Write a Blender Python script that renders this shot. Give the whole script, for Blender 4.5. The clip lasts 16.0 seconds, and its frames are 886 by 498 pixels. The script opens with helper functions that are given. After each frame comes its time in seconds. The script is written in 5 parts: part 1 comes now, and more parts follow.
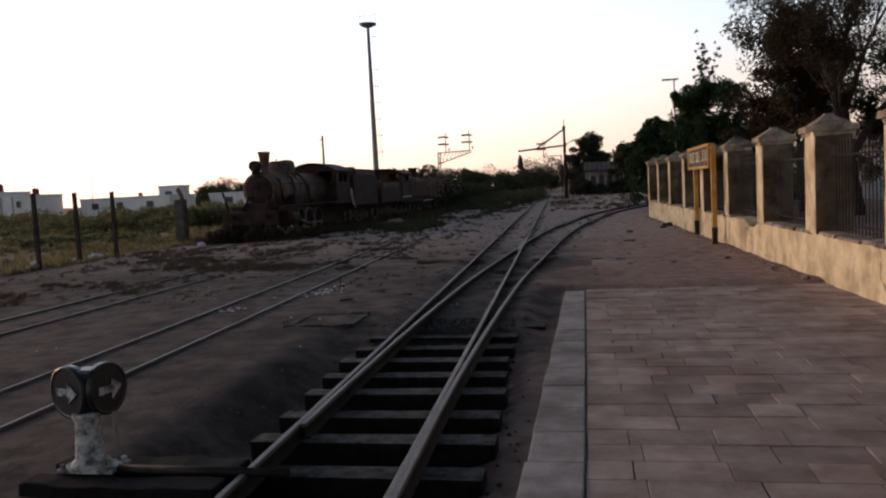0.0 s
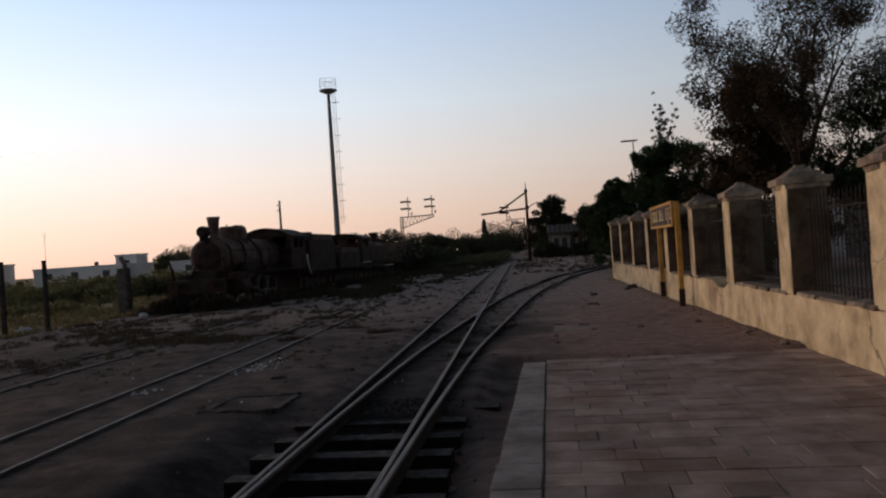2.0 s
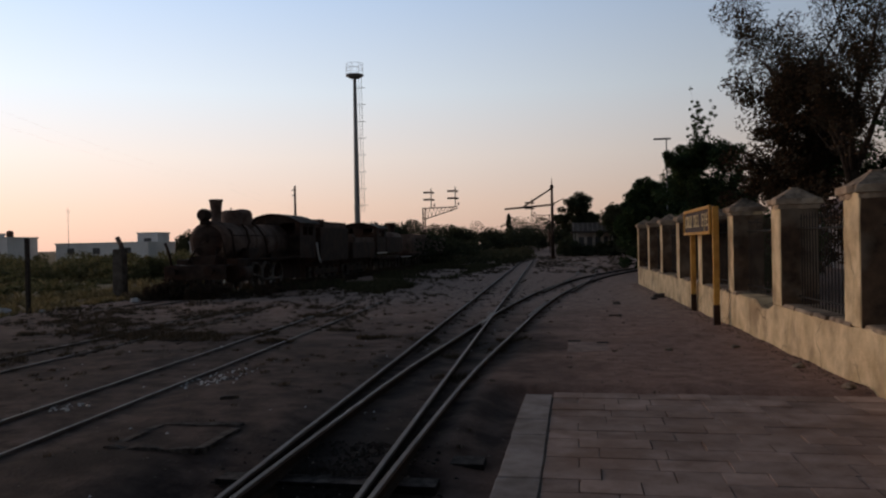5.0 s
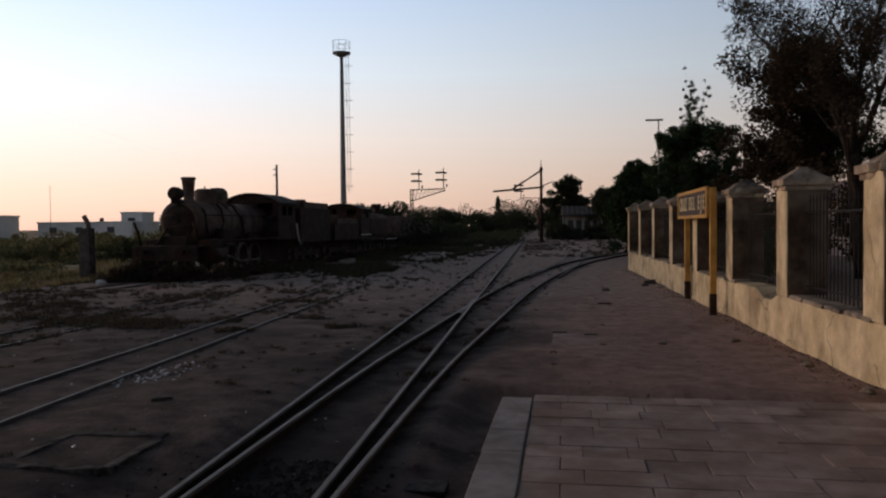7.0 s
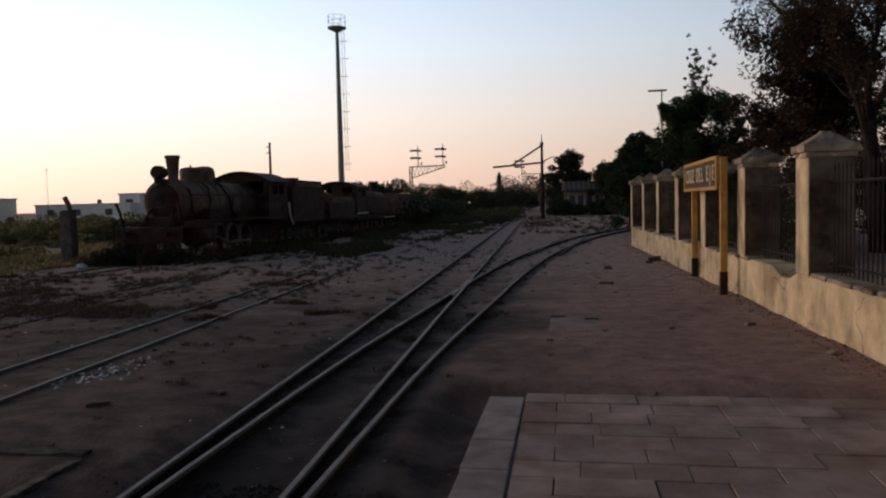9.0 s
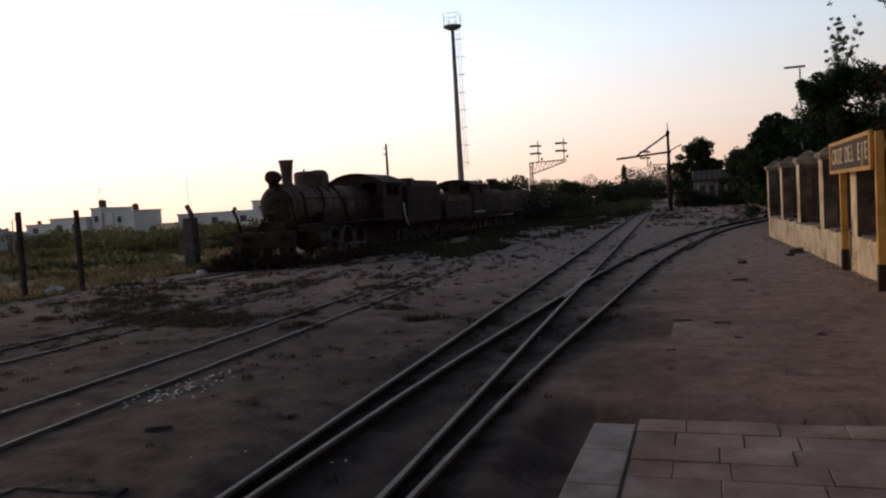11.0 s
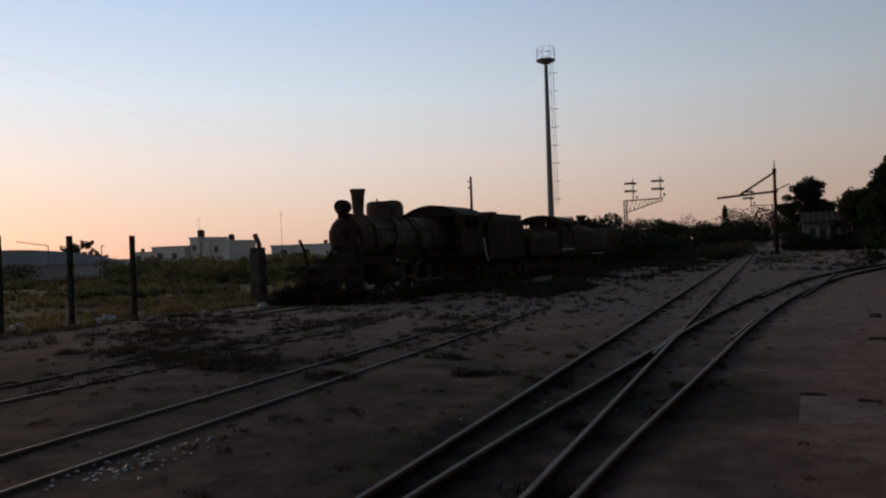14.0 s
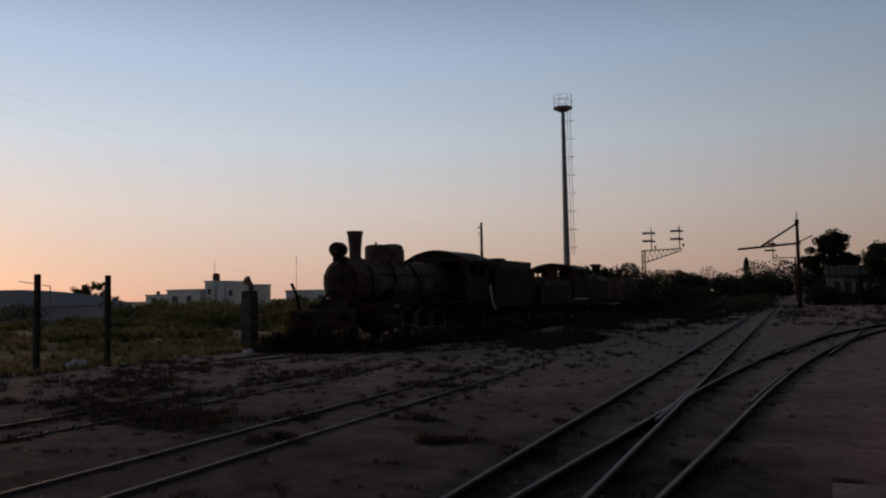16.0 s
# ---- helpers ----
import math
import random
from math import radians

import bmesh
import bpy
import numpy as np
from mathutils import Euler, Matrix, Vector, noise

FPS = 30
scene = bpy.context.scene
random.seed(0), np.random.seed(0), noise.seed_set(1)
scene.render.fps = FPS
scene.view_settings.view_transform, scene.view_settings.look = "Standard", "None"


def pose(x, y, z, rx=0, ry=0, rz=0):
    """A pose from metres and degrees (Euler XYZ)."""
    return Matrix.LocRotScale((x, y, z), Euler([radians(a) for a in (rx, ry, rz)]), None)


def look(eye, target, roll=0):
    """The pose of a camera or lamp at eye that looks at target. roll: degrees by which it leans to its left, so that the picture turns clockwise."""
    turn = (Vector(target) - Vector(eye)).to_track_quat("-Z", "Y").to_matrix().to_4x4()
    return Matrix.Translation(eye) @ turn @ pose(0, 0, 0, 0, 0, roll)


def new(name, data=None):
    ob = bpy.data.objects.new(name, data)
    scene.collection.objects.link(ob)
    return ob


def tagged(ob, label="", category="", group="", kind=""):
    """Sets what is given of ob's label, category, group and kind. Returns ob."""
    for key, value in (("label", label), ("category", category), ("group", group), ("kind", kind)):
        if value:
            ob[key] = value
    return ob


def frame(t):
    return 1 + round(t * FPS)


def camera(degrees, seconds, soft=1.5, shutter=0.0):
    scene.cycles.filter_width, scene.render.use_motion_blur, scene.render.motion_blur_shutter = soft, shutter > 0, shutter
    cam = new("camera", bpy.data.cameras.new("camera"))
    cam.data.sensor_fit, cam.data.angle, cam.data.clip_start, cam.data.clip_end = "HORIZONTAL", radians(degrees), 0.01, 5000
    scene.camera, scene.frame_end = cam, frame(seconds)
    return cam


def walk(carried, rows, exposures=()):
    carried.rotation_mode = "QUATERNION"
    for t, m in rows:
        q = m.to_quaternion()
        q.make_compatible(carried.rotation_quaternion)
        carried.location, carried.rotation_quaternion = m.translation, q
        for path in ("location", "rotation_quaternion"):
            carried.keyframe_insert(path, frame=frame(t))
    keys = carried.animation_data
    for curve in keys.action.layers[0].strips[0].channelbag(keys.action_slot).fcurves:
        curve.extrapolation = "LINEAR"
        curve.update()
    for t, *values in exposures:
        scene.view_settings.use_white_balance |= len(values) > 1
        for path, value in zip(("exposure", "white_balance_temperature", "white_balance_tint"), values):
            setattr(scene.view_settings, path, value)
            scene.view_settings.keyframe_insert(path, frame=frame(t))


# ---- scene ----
cam = camera(59.2, 16.0, 2.2)
PATH = [
    (0, (0.116, -0.432, 1.76), (-0.263, 1.525, 1.604), -3.0),
    (0.5, (0.098, -0.187, 1.754), (-0.268, 1.779, 1.735), -3.9),
    (1, (0.185, 0.061, 1.76), (-0.153, 2.033, 1.73), -2.8),
    (1.5, (0.154, 0.472, 1.747), (-0.16, 2.445, 1.648), -2.8),
    (2, (0.206, 0.844, 1.701), (-0.079, 2.824, 1.705), -3.8),
    (2.5, (0.254, 1.197, 1.76), (-0.072, 3.171, 1.73), -5.0),
    (3, (0.24, 1.568, 1.765), (-0.067, 3.543, 1.705), -3.7),
    (3.5, (0.328, 1.903, 1.782), (-0.13, 3.85, 1.758), -2.7),
    (4, (0.297, 2.25, 1.808), (-0.202, 4.187, 1.786), -2.0),
    (4.5, (0.309, 2.569, 1.828), (-0.056, 4.536, 1.82), -1.5),
    (7, (0.359, 4.122, 1.811), (0.037, 6.094, 1.751), -0.6),
    (7.5, (0.342, 4.379, 1.782), (0.107, 6.365, 1.762), -1.2),
    (8, (0.386, 4.675, 1.742), (0.051, 6.647, 1.751), -1.3),
    (8.5, (0.402, 4.98, 1.787), (0.094, 6.953, 1.684), -0.8),
    (11, (0.52, 6.358, 1.738), (-0.119, 8.25, 1.628), -3.4),
    (11.5, (0.479, 6.729, 1.666), (-0.251, 8.59, 1.624), -1.8),
    (12, (0.427, 7.019, 1.708), (-0.399, 8.841, 1.668), -4.1),
    (12.5, (0.409, 7.336, 1.654), (-0.596, 9.065, 1.637), -2.3),
    (13, (0.335, 7.797, 1.612), (-0.53, 9.597, 1.499), -3.0),
    (13.5, (0.26, 8.25, 1.553), (-0.456, 10.115, 1.455), -1.2),
    (14, (0.21, 8.53, 1.629), (-0.643, 10.339, 1.625), -2.0),
    (14.5, (0.12, 8.926, 1.577), (-0.715, 10.742, 1.623), -3.4),
    (15, (0.17, 9.283, 1.588), (-0.762, 11.048, 1.706), -1.7),
    (15.5, (0.149, 9.716, 1.588), (-0.667, 11.538, 1.711), -0.3),
    (16, (0.149, 10.032, 1.573), (-0.744, 11.818, 1.693), -1.0),
]

# exposure drifts as the clip's camera adapts
EXPOSURES = [(0.0, 0.86), (0.25, 0.46), (0.5, 0.02), (1.0, -0.12), (2.0, 0.02), (3.5, -0.1), (4.5, -0.12), (7.0, 0.04), (7.5, 0.05), (8.0, -0.05), (8.5, 0.08), (11.0, 0.44), (11.5, 0.36), (12.0, -0.36), (12.5, -0.74), (13.0, -0.76), (13.5, -0.6), (14.0, -0.46), (14.5, -0.68), (15.0, -0.78), (16.0, -0.76)]
walk(cam, [(t, look(eye, target, roll)) for t, eye, target, roll in PATH], EXPOSURES)

# ---- dusk sky and the afterglow, low in the west ----
WEST = 66.0
world = bpy.data.worlds.new("dusk")
scene.world = world
world.use_nodes = True
wn, wl = world.node_tree.nodes, world.node_tree.links
sky = wn.new("ShaderNodeTexSky")
sky.sky_type, sky.sun_disc = "NISHITA", False
sky.sun_elevation, sky.sun_rotation = radians(1.5), radians(-WEST)
sky.altitude, sky.air_density, sky.dust_density, sky.ozone_density = 300, 1.0, 0.6, 2.0
# hazy dusk: peach at the horizon, pale blue above, dim blue overhead, brighter towards the west
way = wn.new("ShaderNodeTexCoord")
split = wn.new("ShaderNodeSeparateXYZ")
wl.new(way.outputs["Generated"], split.inputs[0])
haze = wn.new("ShaderNodeValToRGB")
HAZE = [(0.0, (0.56, 0.385, 0.33)), (0.05, (0.63, 0.463, 0.402)), (0.11, (0.65, 0.56, 0.525)), (0.19, (0.57, 0.61, 0.665)), (0.30, (0.42, 0.52, 0.685)), (0.42, (0.2, 0.26, 0.36)), (0.58, (0.065, 0.075, 0.098)), (1.0, (0.035, 0.039, 0.05))]
for k, (z, c) in enumerate(HAZE):
    e = haze.color_ramp.elements[k] if k < 2 else haze.color_ramp.elements.new(z)
    e.position, e.color = z, (*c, 1)
wl.new(split.outputs["Z"], haze.inputs["Fac"])
west = wn.new("ShaderNodeVectorMath")
west.operation = "DOT_PRODUCT"
west.inputs[1].default_value = (-math.sin(radians(WEST)), math.cos(radians(WEST)), 0)
wl.new(way.outputs["Generated"], west.inputs[0])
half = wn.new("ShaderNodeMath")
half.operation = "MULTIPLY_ADD"
half.inputs[1].default_value, half.inputs[2].default_value = 0.5, 0.5
wl.new(west.outputs["Value"], half.inputs[0])
bent = wn.new("ShaderNodeMath")
bent.operation = "POWER"
bent.inputs[1].default_value = 2.0
wl.new(half.outputs[0], bent.inputs[0])
glow = wn.new("ShaderNodeMath")
glow.operation = "MULTIPLY_ADD"
glow.inputs[1].default_value, glow.inputs[2].default_value = 1.54, 0.22
wl.new(bent.outputs[0], glow.inputs[0])
dusk = wn.new("ShaderNodeVectorMath")
dusk.operation = "SCALE"
wl.new(haze.outputs["Color"], dusk.inputs[0])
wl.new(glow.outputs[0], dusk.inputs["Scale"])
air = wn.new("ShaderNodeVectorMath")
air.operation = "SCALE"
wl.new(sky.outputs[0], air.inputs[0])
air.inputs["Scale"].default_value = 0.05
both = wn.new("ShaderNodeVectorMath")
both.operation = "ADD"
wl.new(dusk.outputs[0], both.inputs[0])
wl.new(air.outputs[0], both.inputs[1])
wl.new(both.outputs[0], wn["Background"].inputs[0])
wn["Background"].inputs[1].default_value = 1.0
sun = new("afterglow", bpy.data.lights.new("afterglow", "SUN"))
sun.data.energy, sun.data.angle, sun.data.color = 0.8, radians(25), (1.0, 0.6, 0.34)
sun.matrix_world = look((-40 * math.sin(radians(WEST)), 40 * math.cos(radians(WEST)), 6), (0, 0, 0))


# ---- materials ----
def material(name, base, second, rough=0.85, metal=0.0, scale=6.0, fine=60.0, bump=0.3, depth=0.01, stain=None, stain_scale=0.8, stain_amount=0.5, vary=0.0, spread=(0.35, 0.65)):
    m = bpy.data.materials.new(name)
    m.use_nodes = True
    n, l = m.node_tree.nodes, m.node_tree.links
    b = n["Principled BSDF"]
    b.inputs["Roughness"].default_value, b.inputs["Metallic"].default_value = rough, metal
    b.inputs["Specular IOR Level"].default_value = 0.5 if rough < 0.6 else 0.12
    co = n.new("ShaderNodeTexCoord")
    geo = n.new("ShaderNodeNewGeometry")
    a = n.new("ShaderNodeTexNoise")
    a.inputs["Scale"].default_value, a.inputs["Detail"].default_value, a.inputs["Roughness"].default_value = scale, 6, 0.65
    l.new(geo.outputs["Position"], a.inputs["Vector"])
    ramp = n.new("ShaderNodeValToRGB")
    ramp.color_ramp.elements[0].position, ramp.color_ramp.elements[1].position = spread
    ramp.color_ramp.elements[0].color, ramp.color_ramp.elements[1].color = (*base, 1), (*second, 1)
    l.new(a.outputs["Fac"], ramp.inputs["Fac"])
    out = ramp.outputs["Color"]
    if stain:
        s = n.new("ShaderNodeTexNoise")
        s.inputs["Scale"].default_value, s.inputs["Detail"].default_value = stain_scale, 5
        l.new(geo.outputs["Position"], s.inputs["Vector"])
        r2 = n.new("ShaderNodeMapRange")
        r2.inputs["From Min"].default_value, r2.inputs["From Max"].default_value, r2.inputs["To Max"].default_value = 0.5, 0.68, stain_amount
        l.new(s.outputs["Fac"], r2.inputs["Value"])
        mix = n.new("ShaderNodeMix")
        mix.data_type = "RGBA"
        mix.inputs["B"].default_value = (*stain, 1)
        for i in mix.inputs:
            if i.name == "B" and i.type == "RGBA":
                i.default_value = (*stain, 1)
        l.new(r2.outputs[0], mix.inputs["Factor"])
        l.new(out, [i for i in mix.inputs if i.name == "A" and i.type == "RGBA"][0])
        out = [o for o in mix.outputs if o.type == "RGBA"][0]
    if vary:
        info = n.new("ShaderNodeObjectInfo")
        hsv = n.new("ShaderNodeHueSaturation")
        mr = n.new("ShaderNodeMapRange")
        mr.inputs["To Min"].default_value, mr.inputs["To Max"].default_value = 1 - vary, 1 + vary
        l.new(info.outputs["Random"], mr.inputs["Value"])
        l.new(mr.outputs[0], hsv.inputs["Value"])
        l.new(out, hsv.inputs["Color"])
        out = hsv.outputs["Color"]
    l.new(out, b.inputs["Base Color"])
    if bump:
        f = n.new("ShaderNodeTexNoise")
        f.inputs["Scale"].default_value, f.inputs["Detail"].default_value = fine, 4
        l.new(geo.outputs["Position"], f.inputs["Vector"])
        bp = n.new("ShaderNodeBump")
        bp.inputs["Strength"].default_value, bp.inputs["Distance"].default_value = bump, depth
        l.new(f.outputs["Fac"], bp.inputs["Height"])
        l.new(bp.outputs[0], b.inputs["Normal"])
    return m


EARTH = material("packed earth", (0.034, 0.023, 0.0195), (0.122, 0.085, 0.071), 0.95, 0, 2.4, 24, 0.55, 0.022, (0.024, 0.018, 0.0155), 0.4, 0.8, 0.0, (0.38, 0.62))
# towards the boundary wall the sooty yard soil gives way to redder trodden earth
n, l = EARTH.node_tree.nodes, EARTH.node_tree.links
b = n["Principled BSDF"]
old = b.inputs["Base Color"].links[0].from_socket
geo = n.new("ShaderNodeNewGeometry")
xyz = n.new("ShaderNodeSeparateXYZ")
l.new(geo.outputs["Position"], xyz.inputs[0])
wob = n.new("ShaderNodeTexNoise")
wob.inputs["Scale"].default_value, wob.inputs["Detail"].default_value = 0.5, 5
l.new(geo.outputs["Position"], wob.inputs["Vector"])
shift = n.new("ShaderNodeMath")
shift.operation = "MULTIPLY_ADD"
shift.inputs[1].default_value = 4.0
l.new(wob.outputs["Fac"], shift.inputs[0])
l.new(xyz.outputs["X"], shift.inputs[2])
ease = n.new("ShaderNodeMapRange")
ease.interpolation_type = "SMOOTHSTEP"
ease.inputs["From Min"].default_value, ease.inputs["From Max"].default_value = 0.6, 3.4
l.new(shift.outputs[0], ease.inputs["Value"])
grain = n.new("ShaderNodeTexNoise")
grain.inputs["Scale"].default_value, grain.inputs["Detail"].default_value, grain.inputs["Roughness"].default_value = 3.0, 8, 0.75
l.new(geo.outputs["Position"], grain.inputs["Vector"])
red = n.new("ShaderNodeValToRGB")
red.color_ramp.elements[0].position, red.color_ramp.elements[1].position = 0.35, 0.68
red.color_ramp.elements[0].color, red.color_ramp.elements[1].color = (0.18, 0.108, 0.084, 1), (0.38, 0.25, 0.2, 1)
l.new(grain.outputs["Fac"], red.inputs["Fac"])
mixer = n.new("ShaderNodeMixRGB")
l.new(ease.outputs[0], mixer.inputs[0])
l.new(old, mixer.inputs[1])
l.new(red.outputs["Color"], mixer.inputs[2])
# paler dust past the turnout; oil and painted shade blacken the platform track's soil
far = n.new("ShaderNodeMath")
far.operation = "MULTIPLY_ADD"
far.inputs[1].default_value = 14.0
l.new(wob.outputs["Fac"], far.inputs[0])
l.new(xyz.outputs["Y"], far.inputs[2])
dusty = n.new("ShaderNodeMapRange")
dusty.interpolation_type = "SMOOTHSTEP"
dusty.inputs["From Min"].default_value, dusty.inputs["From Max"].default_value, dusty.inputs["To Max"].default_value = 21.5, 37, 0.92
l.new(far.outputs[0], dusty.inputs["Value"])
dust = n.new("ShaderNodeValToRGB")
dust.color_ramp.elements[0].position, dust.color_ramp.elements[1].position = 0.33, 0.7
dust.color_ramp.elements[0].color, dust.color_ramp.elements[1].color = (0.2, 0.142, 0.118, 1), (0.5, 0.37, 0.31, 1)
l.new(grain.outputs["Fac"], dust.inputs["Fac"])
mixdust = n.new("ShaderNodeMixRGB")
l.new(dusty.outputs[0], mixdust.inputs[0])
l.new(mixer.outputs[0], mixdust.inputs[1])
l.new(dust.outputs["Color"], mixdust.inputs[2])
# dry straw and turf over the soil of the open field
field = n.new("ShaderNodeMapRange")
field.interpolation_type = "SMOOTHSTEP"
field.inputs["From Min"].default_value, field.inputs["From Max"].default_value, field.inputs["To Min"].default_value, field.inputs["To Max"].default_value = -17.0, -13.6, 0.95, 0.0
l.new(shift.outputs[0], field.inputs["Value"])
straw = n.new("ShaderNodeValToRGB")
straw.color_ramp.elements[0].position, straw.color_ramp.elements[1].position = 0.33, 0.68
straw.color_ramp.elements[0].color, straw.color_ramp.elements[1].color = (0.14, 0.115, 0.062, 1), (0.38, 0.3, 0.175, 1)
l.new(grain.outputs["Fac"], straw.inputs["Fac"])
mixfield = n.new("ShaderNodeMixRGB")
l.new(field.outputs[0], mixfield.inputs[0])
l.new(mixdust.outputs[0], mixfield.inputs[1])
l.new(straw.outputs["Color"], mixfield.inputs[2])
lean = n.new("ShaderNodeMath")
lean.operation = "MULTIPLY_ADD"
lean.inputs[1].default_value = 0.0425
l.new(xyz.outputs["Y"], lean.inputs[0])
l.new(xyz.outputs["X"], lean.inputs[2])
off = n.new("ShaderNodeMath")
off.inputs[1].default_value = 1.37
l.new(lean.outputs[0], off.inputs[0])
away = n.new("ShaderNodeMath")
away.operation = "ABSOLUTE"
l.new(off.outputs[0], away.inputs[0])
# one mask along the track for both the oil and the pit's painted shade
oily = n.new("ShaderNodeMapRange")
oily.interpolation_type = "SMOOTHSTEP"
oily.inputs["From Min"].default_value, oily.inputs["From Max"].default_value, oily.inputs["To Min"].default_value, oily.inputs["To Max"].default_value = 0.4, 1.0, 0.92, 0.0
l.new(away.outputs[0], oily.inputs["Value"])
reach = n.new("ShaderNodeMapRange")
reach.interpolation_type = "SMOOTHSTEP"
reach.inputs["From Min"].default_value, reach.inputs["From Max"].default_value, reach.inputs["To Min"].default_value, reach.inputs["To Max"].default_value = 8.5, 13.5, 1.0, 0.0
l.new(xyz.outputs["Y"], reach.inputs["Value"])
oil = n.new("ShaderNodeMath")
oil.operation = "MULTIPLY"
l.new(oily.outputs[0], oil.inputs[0])
l.new(reach.outputs[0], oil.inputs[1])
mixoilshade = n.new("ShaderNodeMixRGB")
mixoilshade.inputs[2].default_value = (0.014, 0.011, 0.01, 1)
l.new(oil.outputs[0], mixoilshade.inputs[0])
l.new(mixfield.outputs[0], mixoilshade.inputs[1])
l.new(mixoilshade.outputs[0], b.inputs["Base Color"])
SLAB = material("platform slabs", (0.24, 0.165, 0.132), (0.43, 0.32, 0.27), 0.85, 0, 2.2, 45, 0.45, 0.012, (0.22, 0.135, 0.095), 0.8, 0.75, 0.2)
KERB = material("pale kerb concrete", (0.22, 0.18, 0.158), (0.38, 0.325, 0.295), 0.85, 0, 3, 60, 0.4, 0.012, (0.15, 0.12, 0.1), 1.2, 0.7, 0.12)
PLASTER = material("cream painted plaster", (0.54, 0.41, 0.235), (0.78, 0.62, 0.39), 0.88, 0, 2.6, 30, 0.6, 0.02, (0.26, 0.18, 0.11), 1.6, 0.75)
# dark tones hold the pillar ends' shade; the pale stain is flaked plaster
OCHRE_SHADE = material("ochre plaster with painted shade", (0.04, 0.027, 0.019), (0.16, 0.1, 0.062), 0.92, 0, 2.2, 30, 0.6, 0.02, (0.3, 0.235, 0.17), 1.7, 0.55)
CAPSTONE = material("weathered cap mortar", (0.11, 0.085, 0.066), (0.42, 0.33, 0.245), 0.95, 0, 5, 25, 0.8, 0.03, (0.05, 0.042, 0.036), 2.2, 0.85)
COPING = material("cement coping", (0.24, 0.18, 0.13), (0.5, 0.39, 0.28), 0.92, 0, 3.5, 28, 0.6, 0.02, (0.12, 0.09, 0.07), 1.8, 0.8)
IRON = material("dark fence iron", (0.02, 0.019, 0.018), (0.045, 0.038, 0.032), 0.6, 0.5, 8, 90, 0.2, 0.004)
RAIL = material("rail steel", (0.08, 0.061, 0.051), (0.165, 0.135, 0.118), 0.57, 0.1, 3, 70, 0.12, 0.003, (0.09, 0.05, 0.03), 1.5, 0.5)
RAILSIDE = material("rusty rail web", (0.022, 0.015, 0.012), (0.045, 0.03, 0.022), 0.8, 0.4, 6, 70, 0.3, 0.004)
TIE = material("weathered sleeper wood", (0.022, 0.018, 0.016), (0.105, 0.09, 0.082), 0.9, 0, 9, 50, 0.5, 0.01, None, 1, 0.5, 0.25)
# near-black standing in for shade on sleeper sides; also the stand's black bearers
TIMBER_SHADE = material("black timber and painted side shade", (0.007, 0.006, 0.0055), (0.016, 0.013, 0.012), 0.95, 0, 9, 50, 0.4, 0.01)
BLACK = material("sooty locomotive plate", (0.024, 0.0165, 0.0145), (0.062, 0.041, 0.032), 0.75, 0.15, 2.5, 30, 0.25, 0.01, (0.07, 0.034, 0.022), 0.9, 0.8)
RUST = material("dusty rusted boiler plate", (0.085, 0.056, 0.046), (0.2, 0.145, 0.12), 0.85, 0.0, 2, 30, 0.3, 0.01, (0.07, 0.042, 0.03), 0.9, 0.7)
WHEEL = material("grey wheel iron", (0.1, 0.09, 0.085), (0.26, 0.24, 0.225), 0.6, 0.2, 6, 60, 0.2, 0.004)
PALE = material("chipped white paint", (0.55, 0.52, 0.48), (0.75, 0.72, 0.68), 0.6, 0, 8, 60, 0.2, 0.004)
YELLOW = material("faded yellow paint", (0.42, 0.21, 0.045), (0.58, 0.33, 0.085), 0.6, 0, 6, 50, 0.2, 0.004, (0.3, 0.15, 0.04), 2, 0.5)
LETTER = material("cream letter paint", (0.66, 0.5, 0.26), (0.82, 0.66, 0.38), 0.6, 0, 9, 60, 0.2, 0.004)
BROWN = material("dark brown paint", (0.03, 0.016, 0.011), (0.055, 0.03, 0.02), 0.6, 0, 6, 50, 0.2, 0.004)
GALV = material("galvanised steel", (0.24, 0.235, 0.23), (0.36, 0.35, 0.345), 0.6, 0.2, 4, 60, 0.1, 0.003)
POSTWOOD = material("grey timber pole", (0.035, 0.028, 0.024), (0.075, 0.062, 0.052), 0.9, 0, 6, 50, 0.4, 0.006)
DARKBLACK = material("black enamel", (0.012, 0.012, 0.013), (0.025, 0.024, 0.024), 0.4, 0.2, 8, 60, 0.1, 0.002)
BARK = material("dark bark", (0.025, 0.019, 0.015), (0.055, 0.042, 0.033), 0.95, 0, 7, 30, 0.8, 0.03)
CONCRETE = material("stained concrete", (0.2, 0.185, 0.17), (0.3, 0.28, 0.26), 0.9, 0, 4, 50, 0.4, 0.01, (0.1, 0.09, 0.08), 1.5, 0.5)
DULLSTONE = material("grimy concrete", (0.07, 0.06, 0.052), (0.15, 0.13, 0.112), 0.92, 0, 4, 40, 0.5, 0.012, (0.05, 0.04, 0.033), 1.8, 0.7)
WHITEWALL = material("white rendered wall", (0.72, 0.71, 0.7), (0.84, 0.83, 0.82), 0.8, 0, 0.6, 8, 0.2, 0.02, (0.4, 0.4, 0.4), 0.3, 0.4)
SHEET = material("bluish roof sheet", (0.46, 0.49, 0.56), (0.58, 0.61, 0.68), 0.7, 0.0, 0.5, 6, 0.15, 0.02)
SHEDWALL = material("grey blue render", (0.62, 0.6, 0.62), (0.74, 0.72, 0.73), 0.85, 0, 0.6, 8, 0.2, 0.02, (0.2, 0.21, 0.23), 0.3, 0.4)
